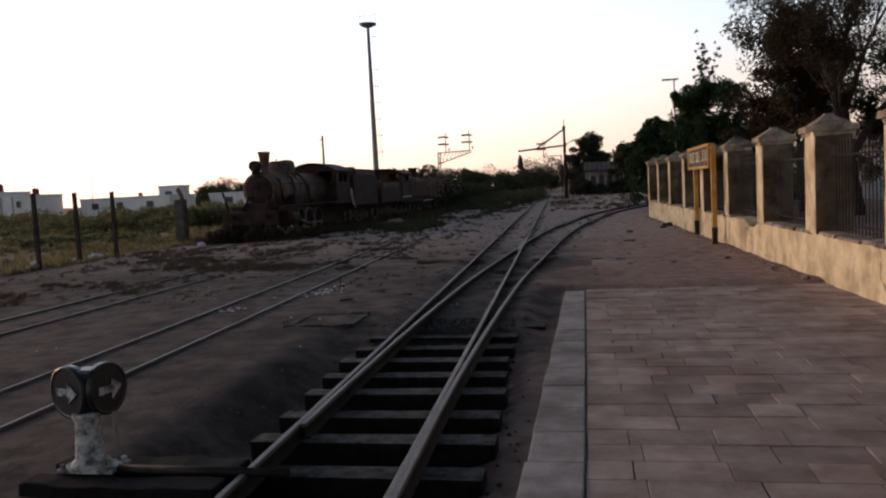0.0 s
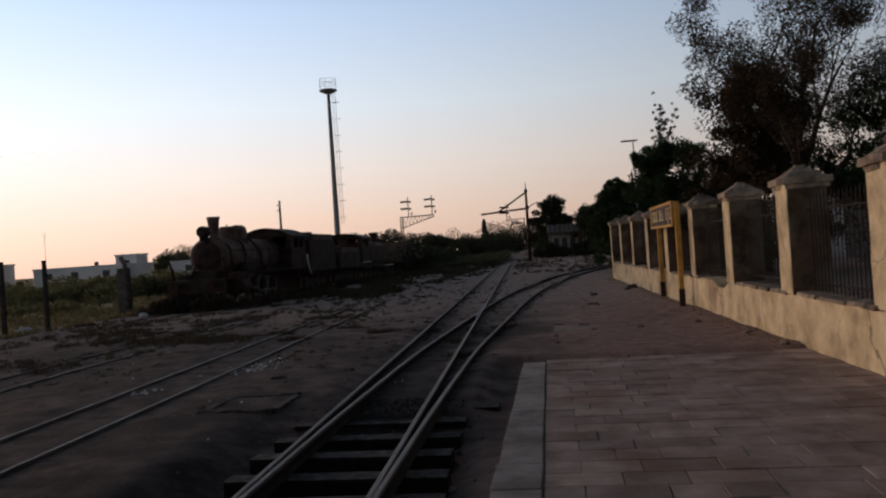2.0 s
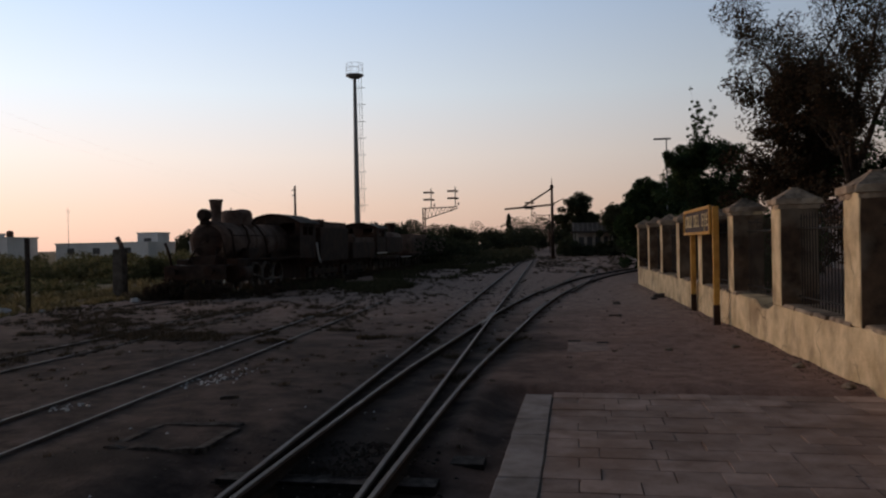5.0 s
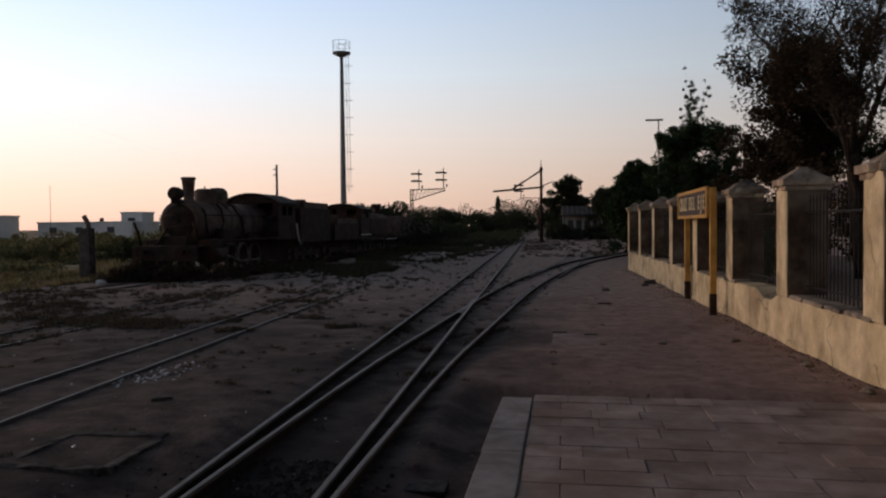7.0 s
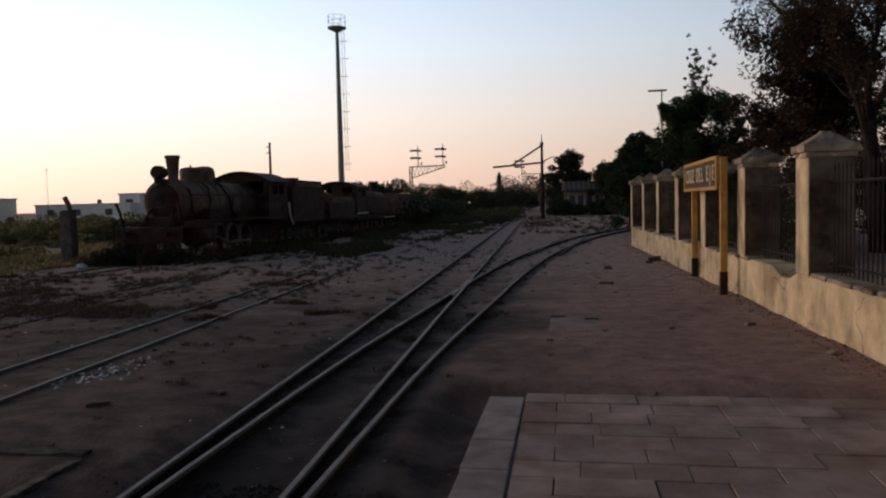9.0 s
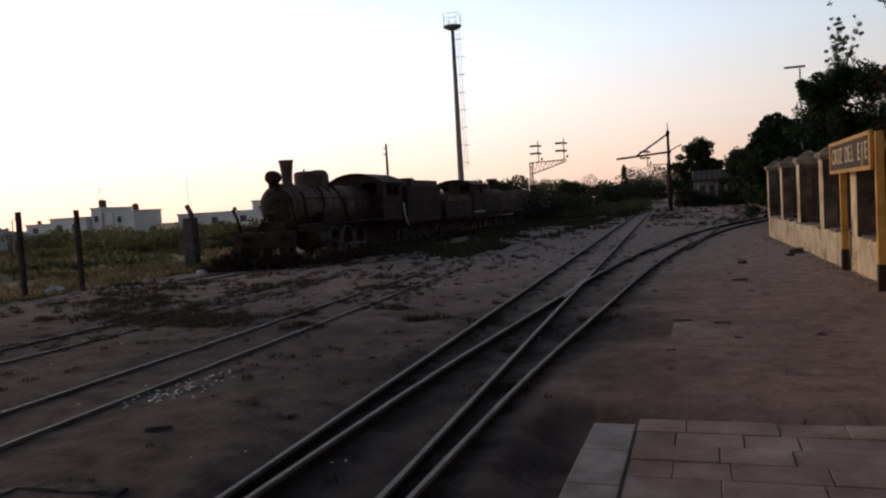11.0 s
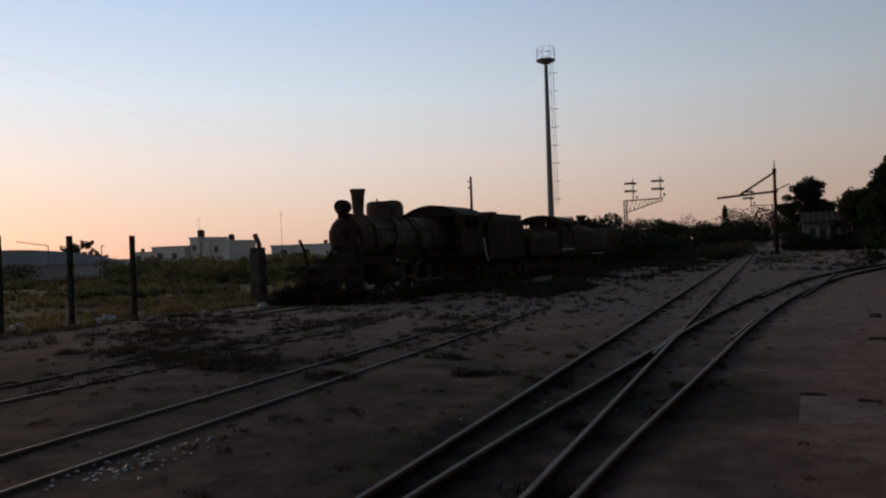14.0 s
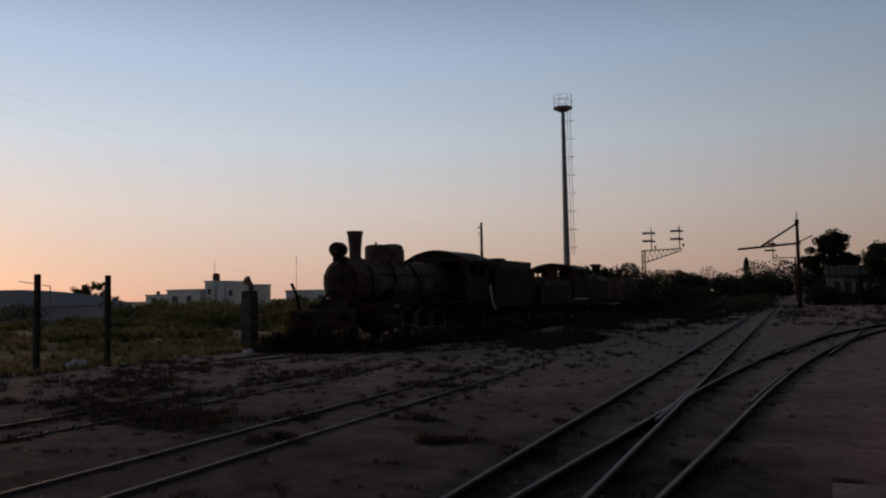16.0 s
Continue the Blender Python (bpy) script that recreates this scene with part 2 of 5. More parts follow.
CHIPPED = material("chipped old white paint", (0.1, 0.095, 0.09), (0.5, 0.49, 0.47), 0.75, 0, 14, 60, 0.4, 0.006, (0.06, 0.045, 0.035), 9.0, 0.7, 0.0, (0.38, 0.58))
GREYPAINT = material("worn grey paint", (0.16, 0.155, 0.15), (0.3, 0.29, 0.28), 0.7, 0.1, 8, 60, 0.2, 0.004)
HUTWALL = material("dusty cream render", (0.3, 0.265, 0.23), (0.46, 0.41, 0.36), 0.9, 0, 0.8, 10, 0.3, 0.02, (0.2, 0.17, 0.15), 0.6, 0.6)
COVER = material("dusty cover slab", (0.19, 0.135, 0.112), (0.36, 0.265, 0.225), 0.9, 0, 2.5, 40, 0.4, 0.01, (0.2, 0.14, 0.115), 1.6, 0.9)
TANKS = material("brown water tank", (0.14, 0.07, 0.05), (0.2, 0.11, 0.08), 0.6, 0, 1, 8, 0.1, 0.02)
GLASS = material("dark window glass", (0.03, 0.032, 0.036), (0.05, 0.052, 0.056), 0.45, 0, 2, 10, 0, 0)
DEPOTWALL = material("dull grey render", (0.26, 0.24, 0.24), (0.42, 0.4, 0.4), 0.9, 0, 1.5, 20, 0.4, 0.02, (0.17, 0.13, 0.11), 0.6, 0.6)
LITTER = material("pale litter", (0.4, 0.4, 0.41), (0.6, 0.6, 0.6), 0.5, 0, 8, 40, 0.2, 0.01)

# part oil, part shade of the sleeper gaps put into the stone colour
BALLAST = material("ballast black with oil and shade", (0.012, 0.011, 0.01), (0.03, 0.026, 0.023), 0.8, 0, 9, 50, 0.3, 0.01)
GRIT = material("earthy grit", (0.09, 0.075, 0.065), (0.2, 0.17, 0.15), 0.9, 0, 9, 50, 0.3, 0.01)

n, l = PLASTER.node_tree.nodes, PLASTER.node_tree.links
b = n["Principled BSDF"]
old = b.inputs["Base Color"].links[0].from_socket
geo = n.new("ShaderNodeNewGeometry")
warp = n.new("ShaderNodeTexNoise")
warp.inputs["Scale"].default_value = 2.5
l.new(geo.outputs["Position"], warp.inputs["Vector"])
add = n.new("ShaderNodeVectorMath")
add.operation = "MULTIPLY_ADD"
add.inputs[1].default_value = (0.5, 0.5, 0.5)
l.new(warp.outputs["Color"], add.inputs[0])
l.new(geo.outputs["Position"], add.inputs[2])
cells = n.new("ShaderNodeTexVoronoi")
cells.feature = "DISTANCE_TO_EDGE"
cells.inputs["Scale"].default_value = 0.9
l.new(add.outputs[0], cells.inputs["Vector"])
edge = n.new("ShaderNodeMapRange")
edge.inputs["From Min"].default_value, edge.inputs["From Max"].default_value = 0.004, 0.017
edge.inputs["To Min"].default_value, edge.inputs["To Max"].default_value = 0.65, 0.0
l.new(cells.outputs["Distance"], edge.inputs["Value"])
patch = n.new("ShaderNodeTexNoise")
patch.inputs["Scale"].default_value = 0.7
l.new(geo.outputs["Position"], patch.inputs["Vector"])
some = n.new("ShaderNodeMapRange")
some.inputs["From Min"].default_value, some.inputs["From Max"].default_value = 0.48, 0.6
l.new(patch.outputs["Fac"], some.inputs["Value"])
faint = n.new("ShaderNodeMath")
faint.operation = "MULTIPLY"
l.new(edge.outputs[0], faint.inputs[0])
l.new(some.outputs[0], faint.inputs[1])
crack = n.new("ShaderNodeMixRGB")
crack.inputs[2].default_value = (0.09, 0.065, 0.045, 1)
l.new(faint.outputs[0], crack.inputs[0])
l.new(old, crack.inputs[1])
squash = n.new("ShaderNodeVectorMath")
squash.operation = "MULTIPLY"
squash.inputs[1].default_value = (1.7, 1.7, 0.9)
l.new(geo.outputs["Position"], squash.inputs[0])
run = n.new("ShaderNodeTexNoise")
run.inputs["Scale"].default_value, run.inputs["Detail"].default_value, run.inputs["Roughness"].default_value = 1.0, 6, 0.7
l.new(squash.outputs[0], run.inputs["Vector"])
runs = n.new("ShaderNodeMapRange")
runs.inputs["From Min"].default_value, runs.inputs["From Max"].default_value, runs.inputs["To Max"].default_value = 0.5, 0.74, 0.42
l.new(run.outputs["Fac"], runs.inputs["Value"])
grime = n.new("ShaderNodeMixRGB")
grime.inputs[2].default_value = (0.16, 0.105, 0.065, 1)
l.new(runs.outputs[0], grime.inputs[0])
l.new(crack.outputs[0], grime.inputs[1])
l.new(grime.outputs[0], b.inputs["Base Color"])


def leaf_material(name, a, b, c, thin=0.0):
    m = bpy.data.materials.new(name)
    m.use_nodes = True
    n, l = m.node_tree.nodes, m.node_tree.links
    geo = n.new("ShaderNodeNewGeometry")
    ramp = n.new("ShaderNodeValToRGB")
    ramp.color_ramp.elements[0].color, ramp.color_ramp.elements[1].color = (*a, 1), (*b, 1)
    mid = ramp.color_ramp.elements.new(0.6)
    mid.color = (*c, 1)
    l.new(geo.outputs["Random Per Island"], ramp.inputs["Fac"])
    l.new(ramp.outputs["Color"], n["Principled BSDF"].inputs["Base Color"])
    n["Principled BSDF"].inputs["Roughness"].default_value = 0.75
    n["Principled BSDF"].inputs["Specular IOR Level"].default_value = 0.15
    if thin:
        # light from behind shines through the thin blades
        through_leaf = n.new("ShaderNodeBsdfTranslucent")
        l.new(ramp.outputs["Color"], through_leaf.inputs["Color"])
        blend = n.new("ShaderNodeMixShader")
        blend.inputs[0].default_value = thin
        l.new(n["Principled BSDF"].outputs[0], blend.inputs[1])
        l.new(through_leaf.outputs[0], blend.inputs[2])
        l.new(blend.outputs[0], n["Material Output"].inputs["Surface"])
    return m


LEAF = leaf_material("green leaves", (0.022, 0.04, 0.016), (0.07, 0.1, 0.038), (0.036, 0.06, 0.024), 0.2)
RUSSET = leaf_material("russet dry leaves", (0.045, 0.028, 0.018), (0.115, 0.065, 0.036), (0.036, 0.032, 0.018), 0.2)
WOODS = leaf_material("far woodland leaves", (0.026, 0.032, 0.017), (0.075, 0.078, 0.045), (0.044, 0.052, 0.028), 0.3)
GRASS = leaf_material("yellow green grass", (0.14, 0.12, 0.058), (0.36, 0.285, 0.155), (0.23, 0.19, 0.095), 0.5)
FIELDLEAF = leaf_material("olive field bushes", (0.085, 0.09, 0.042), (0.23, 0.205, 0.11), (0.145, 0.14, 0.068), 0.45)
BRUSH = leaf_material("dry brown brush", (0.04, 0.03, 0.022), (0.11, 0.075, 0.052), (0.06, 0.045, 0.032), 0.3)
DULLGRASS = leaf_material("dull green grass", (0.045, 0.048, 0.027), (0.12, 0.11, 0.062), (0.07, 0.07, 0.038), 0.35)
WEED = leaf_material("dusty weeds", (0.04, 0.034, 0.024), (0.14, 0.108, 0.08), (0.068, 0.057, 0.04), 0.3)


# ---- mesh helpers ----
def box(bm, x0, x1, y0, y1, z0, z1, bevel=0.0):
    vs = [bm.verts.new(p) for p in ((x0, y0, z0), (x1, y0, z0), (x1, y1, z0), (x0, y1, z0), (x0, y0, z1), (x1, y0, z1), (x1, y1, z1), (x0, y1, z1))]
    fs = [bm.faces.new([vs[i] for i in q]) for q in ((3, 2, 1, 0), (4, 5, 6, 7), (0, 1, 5, 4), (1, 2, 6, 5), (2, 3, 7, 6), (3, 0, 4, 7))]
    if bevel:
        es = list({e for f in fs for e in f.edges})
        bmesh.ops.bevel(bm, geom=es, offset=bevel, segments=2, affect="EDGES", profile=0.6)
    return vs


def frame_of(d):
    d = Vector(d).normalized()
    a = d.orthogonal().normalized()
    return a, d.cross(a)


def rod(bm, p, q, r0, r1=None, n=8, caps=True):
    p, q = Vector(p), Vector(q)
    r1 = r0 if r1 is None else r1
    a, b = frame_of(q - p)
    rings = []
    for c, r in ((p, r0), (q, r1)):
        rings.append([bm.verts.new(c + (a * math.cos(2 * math.pi * i / n) + b * math.sin(2 * math.pi * i / n)) * r) for i in range(n)])
    for i in range(n):
        f = bm.faces.new((rings[0][i], rings[0][(i + 1) % n], rings[1][(i + 1) % n], rings[1][i]))
        f.smooth = n > 6
    if caps:
        bm.faces.new(list(reversed(rings[0])))
        bm.faces.new(rings[1])


def tube(bm, pts, radii, n=7):
    pts = [Vector(p) for p in pts]
    if not isinstance(radii, (list, tuple)):
        radii = [radii] * len(pts)
    rings = []
    for i, p in enumerate(pts):
        d = pts[min(i + 1, len(pts) - 1)] - pts[max(i - 1, 0)]
        a, b = frame_of(d)
        if rings:
            a = (last - d.normalized() * last.dot(d.normalized())).normalized()
            b = d.normalized().cross(a)
        last = a
        rings.append([bm.verts.new(p + (a * math.cos(2 * math.pi * k / n) + b * math.sin(2 * math.pi * k / n)) * radii[i]) for k in range(n)])
    for r, s in zip(rings, rings[1:]):
        for k in range(n):
            f = bm.faces.new((r[k], r[(k + 1) % n], s[(k + 1) % n], s[k]))
            f.smooth = True
    bm.faces.new(list(reversed(rings[0])))
    bm.faces.new(rings[-1])


def lathe(bm, profile, centre=(0, 0, 0), axis="z", n=24):
    """A turned body: profile rows of (along the axis, radius)."""
    c = Vector(centre)
    rings = []
    for h, r in profile:
        ring = []
        for k in range(n):
            u, v = r * math.cos(2 * math.pi * k / n), r * math.sin(2 * math.pi * k / n)
            ring.append(bm.verts.new(c + Vector((u, v, h) if axis == "z" else (u, h, v) if axis == "y" else (h, u, v))))
        rings.append(ring)
    for r, s in zip(rings, rings[1:]):
        for k in range(n):
            f = bm.faces.new((r[k], r[(k + 1) % n], s[(k + 1) % n], s[k]))
            f.smooth = True
    bm.faces.new(rings[0])
    bm.faces.new(rings[-1])
    bmesh.ops.recalc_face_normals(bm, faces=bm.faces)


def extrude_y(bm, outline, y0, y1, smooth=False):
    """A solid of the (x, z) outline from y0 to y1."""
    r = [bm.verts.new((x, y0, z)) for x, z in outline]
    s = [bm.verts.new((x, y1, z)) for x, z in outline]
    n = len(r)
    for k in range(n):
        f = bm.faces.new((r[k], r[(k + 1) % n], s[(k + 1) % n], s[k]))
        f.smooth = smooth
    bm.faces.new(list(reversed(r)))
    bm.faces.new(s)
    bmesh.ops.recalc_face_normals(bm, faces=bm.faces)


def mesh_of(bm, name, mat):
    me = bpy.data.meshes.new(name)
    bm.to_mesh(me)
    bm.free()
    me.materials.append(mat)
    return me


def part(name, bm, mat, parent, label=""):
    ob = new(name, mesh_of(bm, name, mat))
    ob.parent = parent
    if label:
        tagged(ob, label)
    return ob


def thing(name, place, label, category, group="", kind=""):
    ob = new(name)
    ob.empty_display_size = 0.2
    ob.location = place
    return tagged(ob, label, category, group, kind)


def solid(name, bm, mat, label, category, group="", kind="", place=(0, 0, 0)):
    ob = new(name, mesh_of(bm, name, mat))
    ob.location = place
    return tagged(ob, label, category, group, kind)


def shared(name, me, parent, place, turn=0.0, scale=(1, 1, 1)):
    ob = new(name, me)
    ob.parent = parent
    ob.location, ob.rotation_euler, ob.scale = place, (0, 0, turn), scale
    return ob


def B():
    return bmesh.new()


rng = random.Random(7)


# ---- plan ----
def wall_x(y):
    return 3.68 - 0.045 * (y - 13)


def spline(points):
    ys, xs = [p[0] for p in points], [p[1] for p in points]

    def at(y):
        t = 0
        while t < len(ys) - 2 and y > ys[t + 1]:
            t += 1
        y0, y1 = ys[t], ys[t + 1]
        m0 = (xs[t + 1] - xs[t - 1]) / (ys[t + 1] - ys[t - 1]) if t else (xs[1] - xs[0]) / (ys[1] - ys[0])
        m1 = (xs[t + 2] - xs[t]) / (ys[t + 2] - ys[t]) if t + 2 < len(ys) else (xs[t + 1] - xs[t]) / (y1 - y0)
        s = (y - y0) / (y1 - y0)
        h = y1 - y0
        return (2 * s**3 - 3 * s**2 + 1) * xs[t] + (s**3 - 2 * s**2 + s) * h * m0 + (3 * s**2 - 2 * s**3) * xs[t + 1] + (s**3 - s**2) * h * m1
    return at


def main_x(y):
    return -1.37 - 0.0425 * y


branch_x = spline([(3, -1.5), (6, -1.62), (10, -1.675), (14, -1.655), (18, -1.5), (24, -1.25), (30, -0.8), (36, -0.08), (42, 0.95), (50, 2.95), (58, 5.6), (66, 9.0)])
siding_x = spline([(-8, -4.75), (6, -5.14), (12, -5.45), (18, -5.79), (26, -6.32), (40, -7.7), (60, -10.0)])
yard_x = spline([(-8, -8.2), (8, -8.74), (14, -8.93), (18, -9.04), (24, -9.4), (32, -10.6), (42, -12.6), (50, -13.4)])
spur_x = spline([(30, -0.62), (38, 0.1), (46, 0.6), (56, 0.5), (70, -0.6), (84, -1.6)])
TRAIN_X = -13.6
PLAT = (-0.37, 9.0, -12.0, 12.5)


def ground_z(x, y):
    if abs(x) > 70 or y > 150 or y < -30:
        return -0.02
    z = 0.05 * noise.noise(Vector((x * 0.13, y * 0.13, 0.0))) + 0.045 * noise.noise(Vector((x * 0.7, y * 0.7, 3.0))) + 0.012 * noise.noise(Vector((x * 2.3, y * 2.3, 9.0)))
    z -= 0.01
    d = abs(x - main_x(y))
    if y < 10 and d < 1.6:
        z -= 0.28 * min(1, (1.6 - d) / 0.5) * min(1, max(0, (10 - y) / 2.5))
    for f, lo, hi in ((main_x, 9.5, 95), (branch_x, 9, 60), (siding_x, -8, 28), (yard_x, -8, 26)):
        if lo < y < hi:
            d = abs(x - f(y))
            if d < 0.75:
                z = z * 0.25 - (0.035 if f in (main_x, branch_x) else 0.018)
    if x > PLAT[0] - 0.6 and y < PLAT[3] + 0.35:
        k = min(1, (x - PLAT[0] + 0.6) / 0.45) * min(1, (PLAT[3] + 0.35 - y) / 0.3)
        z = z * (1 - k) + (-0.135) * k
        if x > PLAT[0] + 0.25 and y < PLAT[3] - 0.3:
            z = -0.25
    if x < -16 and y < 60:
        z += 0.12 * min(1, (-16 - x) / 6)
    return z


# ---- ground, one sheet to the horizon ----
def steps(a, b, s):
    n = max(1, round((b - a) / s))
    return [a + (b - a) * i / n for i in range(n)]


gx = [-2500, -1200, -600, -300, -150, -90] + steps(-70, -20, 2.0) + steps(-20, -9, 0.45) + steps(-9, 4.5, 0.18) + steps(4.5, 20, 1.0) + [20, 30, 45, 70, 150, 400, 1000, 2500]
gy = [-2500, -800, -200, -60, -30] + steps(-12, 4, 0.5) + steps(4, 26, 0.2) + steps(26, 50, 0.5) + steps(50, 150, 2.5) + [150, 200, 300, 600, 1200, 2500]
me = bpy.data.meshes.new("ground")
w = len(gx)
me.from_pydata([(x, y, ground_z(x, y)) for y in gy for x in gx], [], [(j * w + i, j * w + i + 1, (j + 1) * w + i + 1, (j + 1) * w + i) for j in range(len(gy) - 1) for i in range(w - 1)])
me.materials.append(EARTH)
for p in me.polygons:
    p.use_smooth = True
tagged(new("ground", me), "bare trodden earth of the railway yard", "ground", kind="structure")


# ---- tracks ----
def profile_along(bm_head, bm_web, f, y0, y1, off, top=0.06):
    """One rail: head and web with foot swept along the line x = f(y)."""
    n = max(2, int((y1 - y0) / 0.8))
    rows = []
    for i in range(n + 1):
        y = y0 + (y1 - y0) * i / n
        dx = (f(y + 0.05) - f(y - 0.05)) / 0.1
        k = math.hypot(1, dx)
        side = Vector((1 / k, -dx / k, 0))
        c = Vector((f(y), y, 0)) + side * off
        z = top + 0.006 * noise.noise(Vector((off * 3, y * 0.4, 5)))
        rows.append((c, side, z))

    def sweep(bm, outline):
        prev = None
        for c, side, z in rows:
            ring = [bm.verts.new(c + side * u + Vector((0, 0, z + v))) for u, v in outline]
            if prev:
                for k in range(len(ring)):
                    bm.faces.new((prev[k], prev[(k + 1) % len(ring)], ring[(k + 1) % len(ring)], ring[k]))
            else:
                bm.faces.new(ring)
            prev = ring
        bm.faces.new(list(reversed(prev)))
        bmesh.ops.recalc_face_normals(bm, faces=bm.faces)
    sweep(bm_head, [(-0.022, -0.03), (0.022, -0.03), (0.023, -0.006), (0.016, 0), (-0.016, 0), (-0.023, -0.006)])
    sweep(bm_web, [(-0.042, -0.125), (0.042, -0.125), (0.042, -0.112), (0.008, -0.1), (0.008, -0.031), (-0.008, -0.031), (-0.008, -0.1), (-0.042, -0.112)])


def rail(track, f, y0, y1, off, top=0.06):
    h, wb = B(), B()
    profile_along(h, wb, f, y0, y1, off, top)
    r = part("rail", wb, RAILSIDE, track, "rusty rail web and foot")
    part("rail_head", h, RAIL, r, "worn shiny rail head")


def sleeper_mesh(length):
    bm = B()
    box(bm, -length / 2, length / 2, -0.11, 0.11, -0.24, 0, 0.012)
    for v in bm.verts:
        v.co.z += 0.012 * noise.noise(v.co * 5)
        v.co.y += 0.014 * noise.noise(v.co * 3 + Vector((4, 0, 0)))
    me = mesh_of(bm, "sleeper", TIE)
    # worn grey tops; the shade on the sides is painted in near-black
    me.materials.append(TIMBER_SHADE)
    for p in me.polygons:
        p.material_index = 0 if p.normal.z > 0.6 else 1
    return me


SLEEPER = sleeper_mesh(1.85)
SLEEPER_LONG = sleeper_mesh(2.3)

main_track = thing("main_track", (0, 0, 0), "metre gauge railway track running straight past the platform", "railway track", kind="structure")
rail(main_track, main_x, -10, 110, -0.53)
rail(main_track, main_x, -10, 110, 0.46)
branch_track = thing("branch_track", (0, 0, 0), "curved diverging railway track of the turnout", "railway track", kind="structure")
rail(branch_track, branch_x, 5.0, 64, -0.48)
rail(branch_track, branch_x, 3.0, 64, 0.5)
# wing and check rails of the crossing
rail(branch_track, lambda y: main_x(y) + 0.4 - 0.012 * max(0, 21 - y) ** 2, 19.6, 22.6, 0.0)
rail(branch_track, lambda y: branch_x(y) + 0.42, 21.5, 26.0, 0.0)
siding_track = thing("siding_track", (0, 0, 0), "half buried siding track with worn rails", "railway track", kind="structure")
rail(siding_track, siding_x, -8, 27, -0.5, 0.014)
rail(siding_track, siding_x, -8, 27, 0.43, 0.014)
yard_track = thing("yard_track", (0, 0, 0), "half buried yard track lost in weeds", "railway track", kind="structure")
rail(yard_track, yard_x, -8, 26, -0.5, 0.01)
rail(yard_track, yard_x, -8, 26, 0.5, 0.01)
spur_track = thing("spur_track", (0, 0, 0), "far spur track in the dust", "railway track", kind="structure")
rail(spur_track, spur_x, 31, 84, -0.5, 0.04)
rail(spur_track, spur_x, 31, 84, 0.5, 0.04)
train_track = thing("train_track", (0, 0, 0), "overgrown track under the parked locomotives", "railway track", kind="structure")
rail(train_track, lambda y: TRAIN_X, 24, 84, -0.5, 0.04)
rail(train_track, lambda y: TRAIN_X, 24, 84, 0.5, 0.04)
y = -9.5
while y < 9.7:
    c = (main_x(y) + (branch_x(y) if y > 3 else main_x(y))) / 2
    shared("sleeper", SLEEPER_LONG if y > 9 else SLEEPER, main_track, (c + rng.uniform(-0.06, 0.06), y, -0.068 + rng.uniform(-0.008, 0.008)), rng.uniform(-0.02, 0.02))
    y += 0.66


# ---- boundary wall with pillars and railings ----
wall = thing("boundary_wall", (0, 0, 0), "low cream plastered boundary wall with a cracked coping", "wall", kind="structure")
END = 36.3
ys = [-2 + 0.4 * i for i in range(int((END + 2) / 0.4) + 1)]
bm = B()
rings = []
for y in ys:
    x = wall_x(y)
    j = 0.012 * noise.noise(Vector((1, y * 0.9, 0)))
    top = 0.7 + 0.018 * noise.noise(Vector((5, y * 1.7, 0))) - (0.13 if 16.9 < y < 17.9 else 0.0)
    rings.append([bm.verts.new(p) for p in ((x + j, y, -0.35), (x + j * 0.5, y, 0.25), (x - j, y, top - 0.02), (x + 0.02 - j, y, top), (x + 0.5, y, top), (x + 0.52, y, -0.35))])
for r, s in zip(rings, rings[1:]):
    for k in range(6):
        bm.faces.new((r[k], r[(k + 1) % 6], s[(k + 1) % 6], s[k]))
bm.faces.new(rings[0])
bm.faces.new(rings[-1])
bmesh.ops.recalc_face_normals(bm, faces=bm.faces)
part("wall_body", bm, PLASTER, wall, "cream plaster with cracks and damp stains")
# coping stones, chipped and cracked, a few broken away
y = -2.0
while y < END - 0.4:
    ln = min(rng.uniform(0.55, 1.15), END - y)
    if rng.random() > 0.16 and not (y < 17.9 and y + ln > 16.9):
        bm = B()
        inset = rng.choice((0.0, 0.0, 0.0, 0.02, 0.07))
        n_ = max(3, int(ln / 0.14))
        x0, x1 = wall_x(y) - 0.05 + inset, wall_x(y) + 0.5
        lean_ = rng.uniform(-0.008, 0.008)
        top_ = 0.745 + rng.uniform(-0.02, 0.012)
        prev = None
        for i in range(n_ + 1):
            yy = y + 0.006 + (ln - 0.014) * i / n_
            chip = 0.11 * max(0.0, noise.noise(Vector((3.1, yy * 4.0, 0.0)))) + 0.012 * noise.noise(Vector((9.0, yy * 11.0, 0.0)))
            drop = 0.03 * max(0.0, noise.noise(Vector((6.0, yy * 3.3, 2.0))))
            ring = [bm.verts.new(p) for p in ((x0 + chip * 0.6, yy, 0.685), (x0 + chip, yy, top_ - 0.015 - drop), (x0 + chip + 0.02, yy, top_ - drop * 0.6 + lean_), (x1, yy, top_ - lean_), (x1, yy, 0.685))]
            if prev:
                for k in range(5):
                    bm.faces.new((prev[k], prev[(k + 1) % 5], ring[(k + 1) % 5], ring[k]))
            else:
                bm.faces.new(ring)
            prev = ring
        bm.faces.new(list(reversed(prev)))
        bmesh.ops.recalc_face_normals(bm, faces=bm.faces)
        part("coping_stone", bm, rng.choice((CAPSTONE, COPING)), wall)
    y += ln

PILLAR_Y = [4.0, 7.2] + [10.15 + 3.2 * k for k in range(9)]


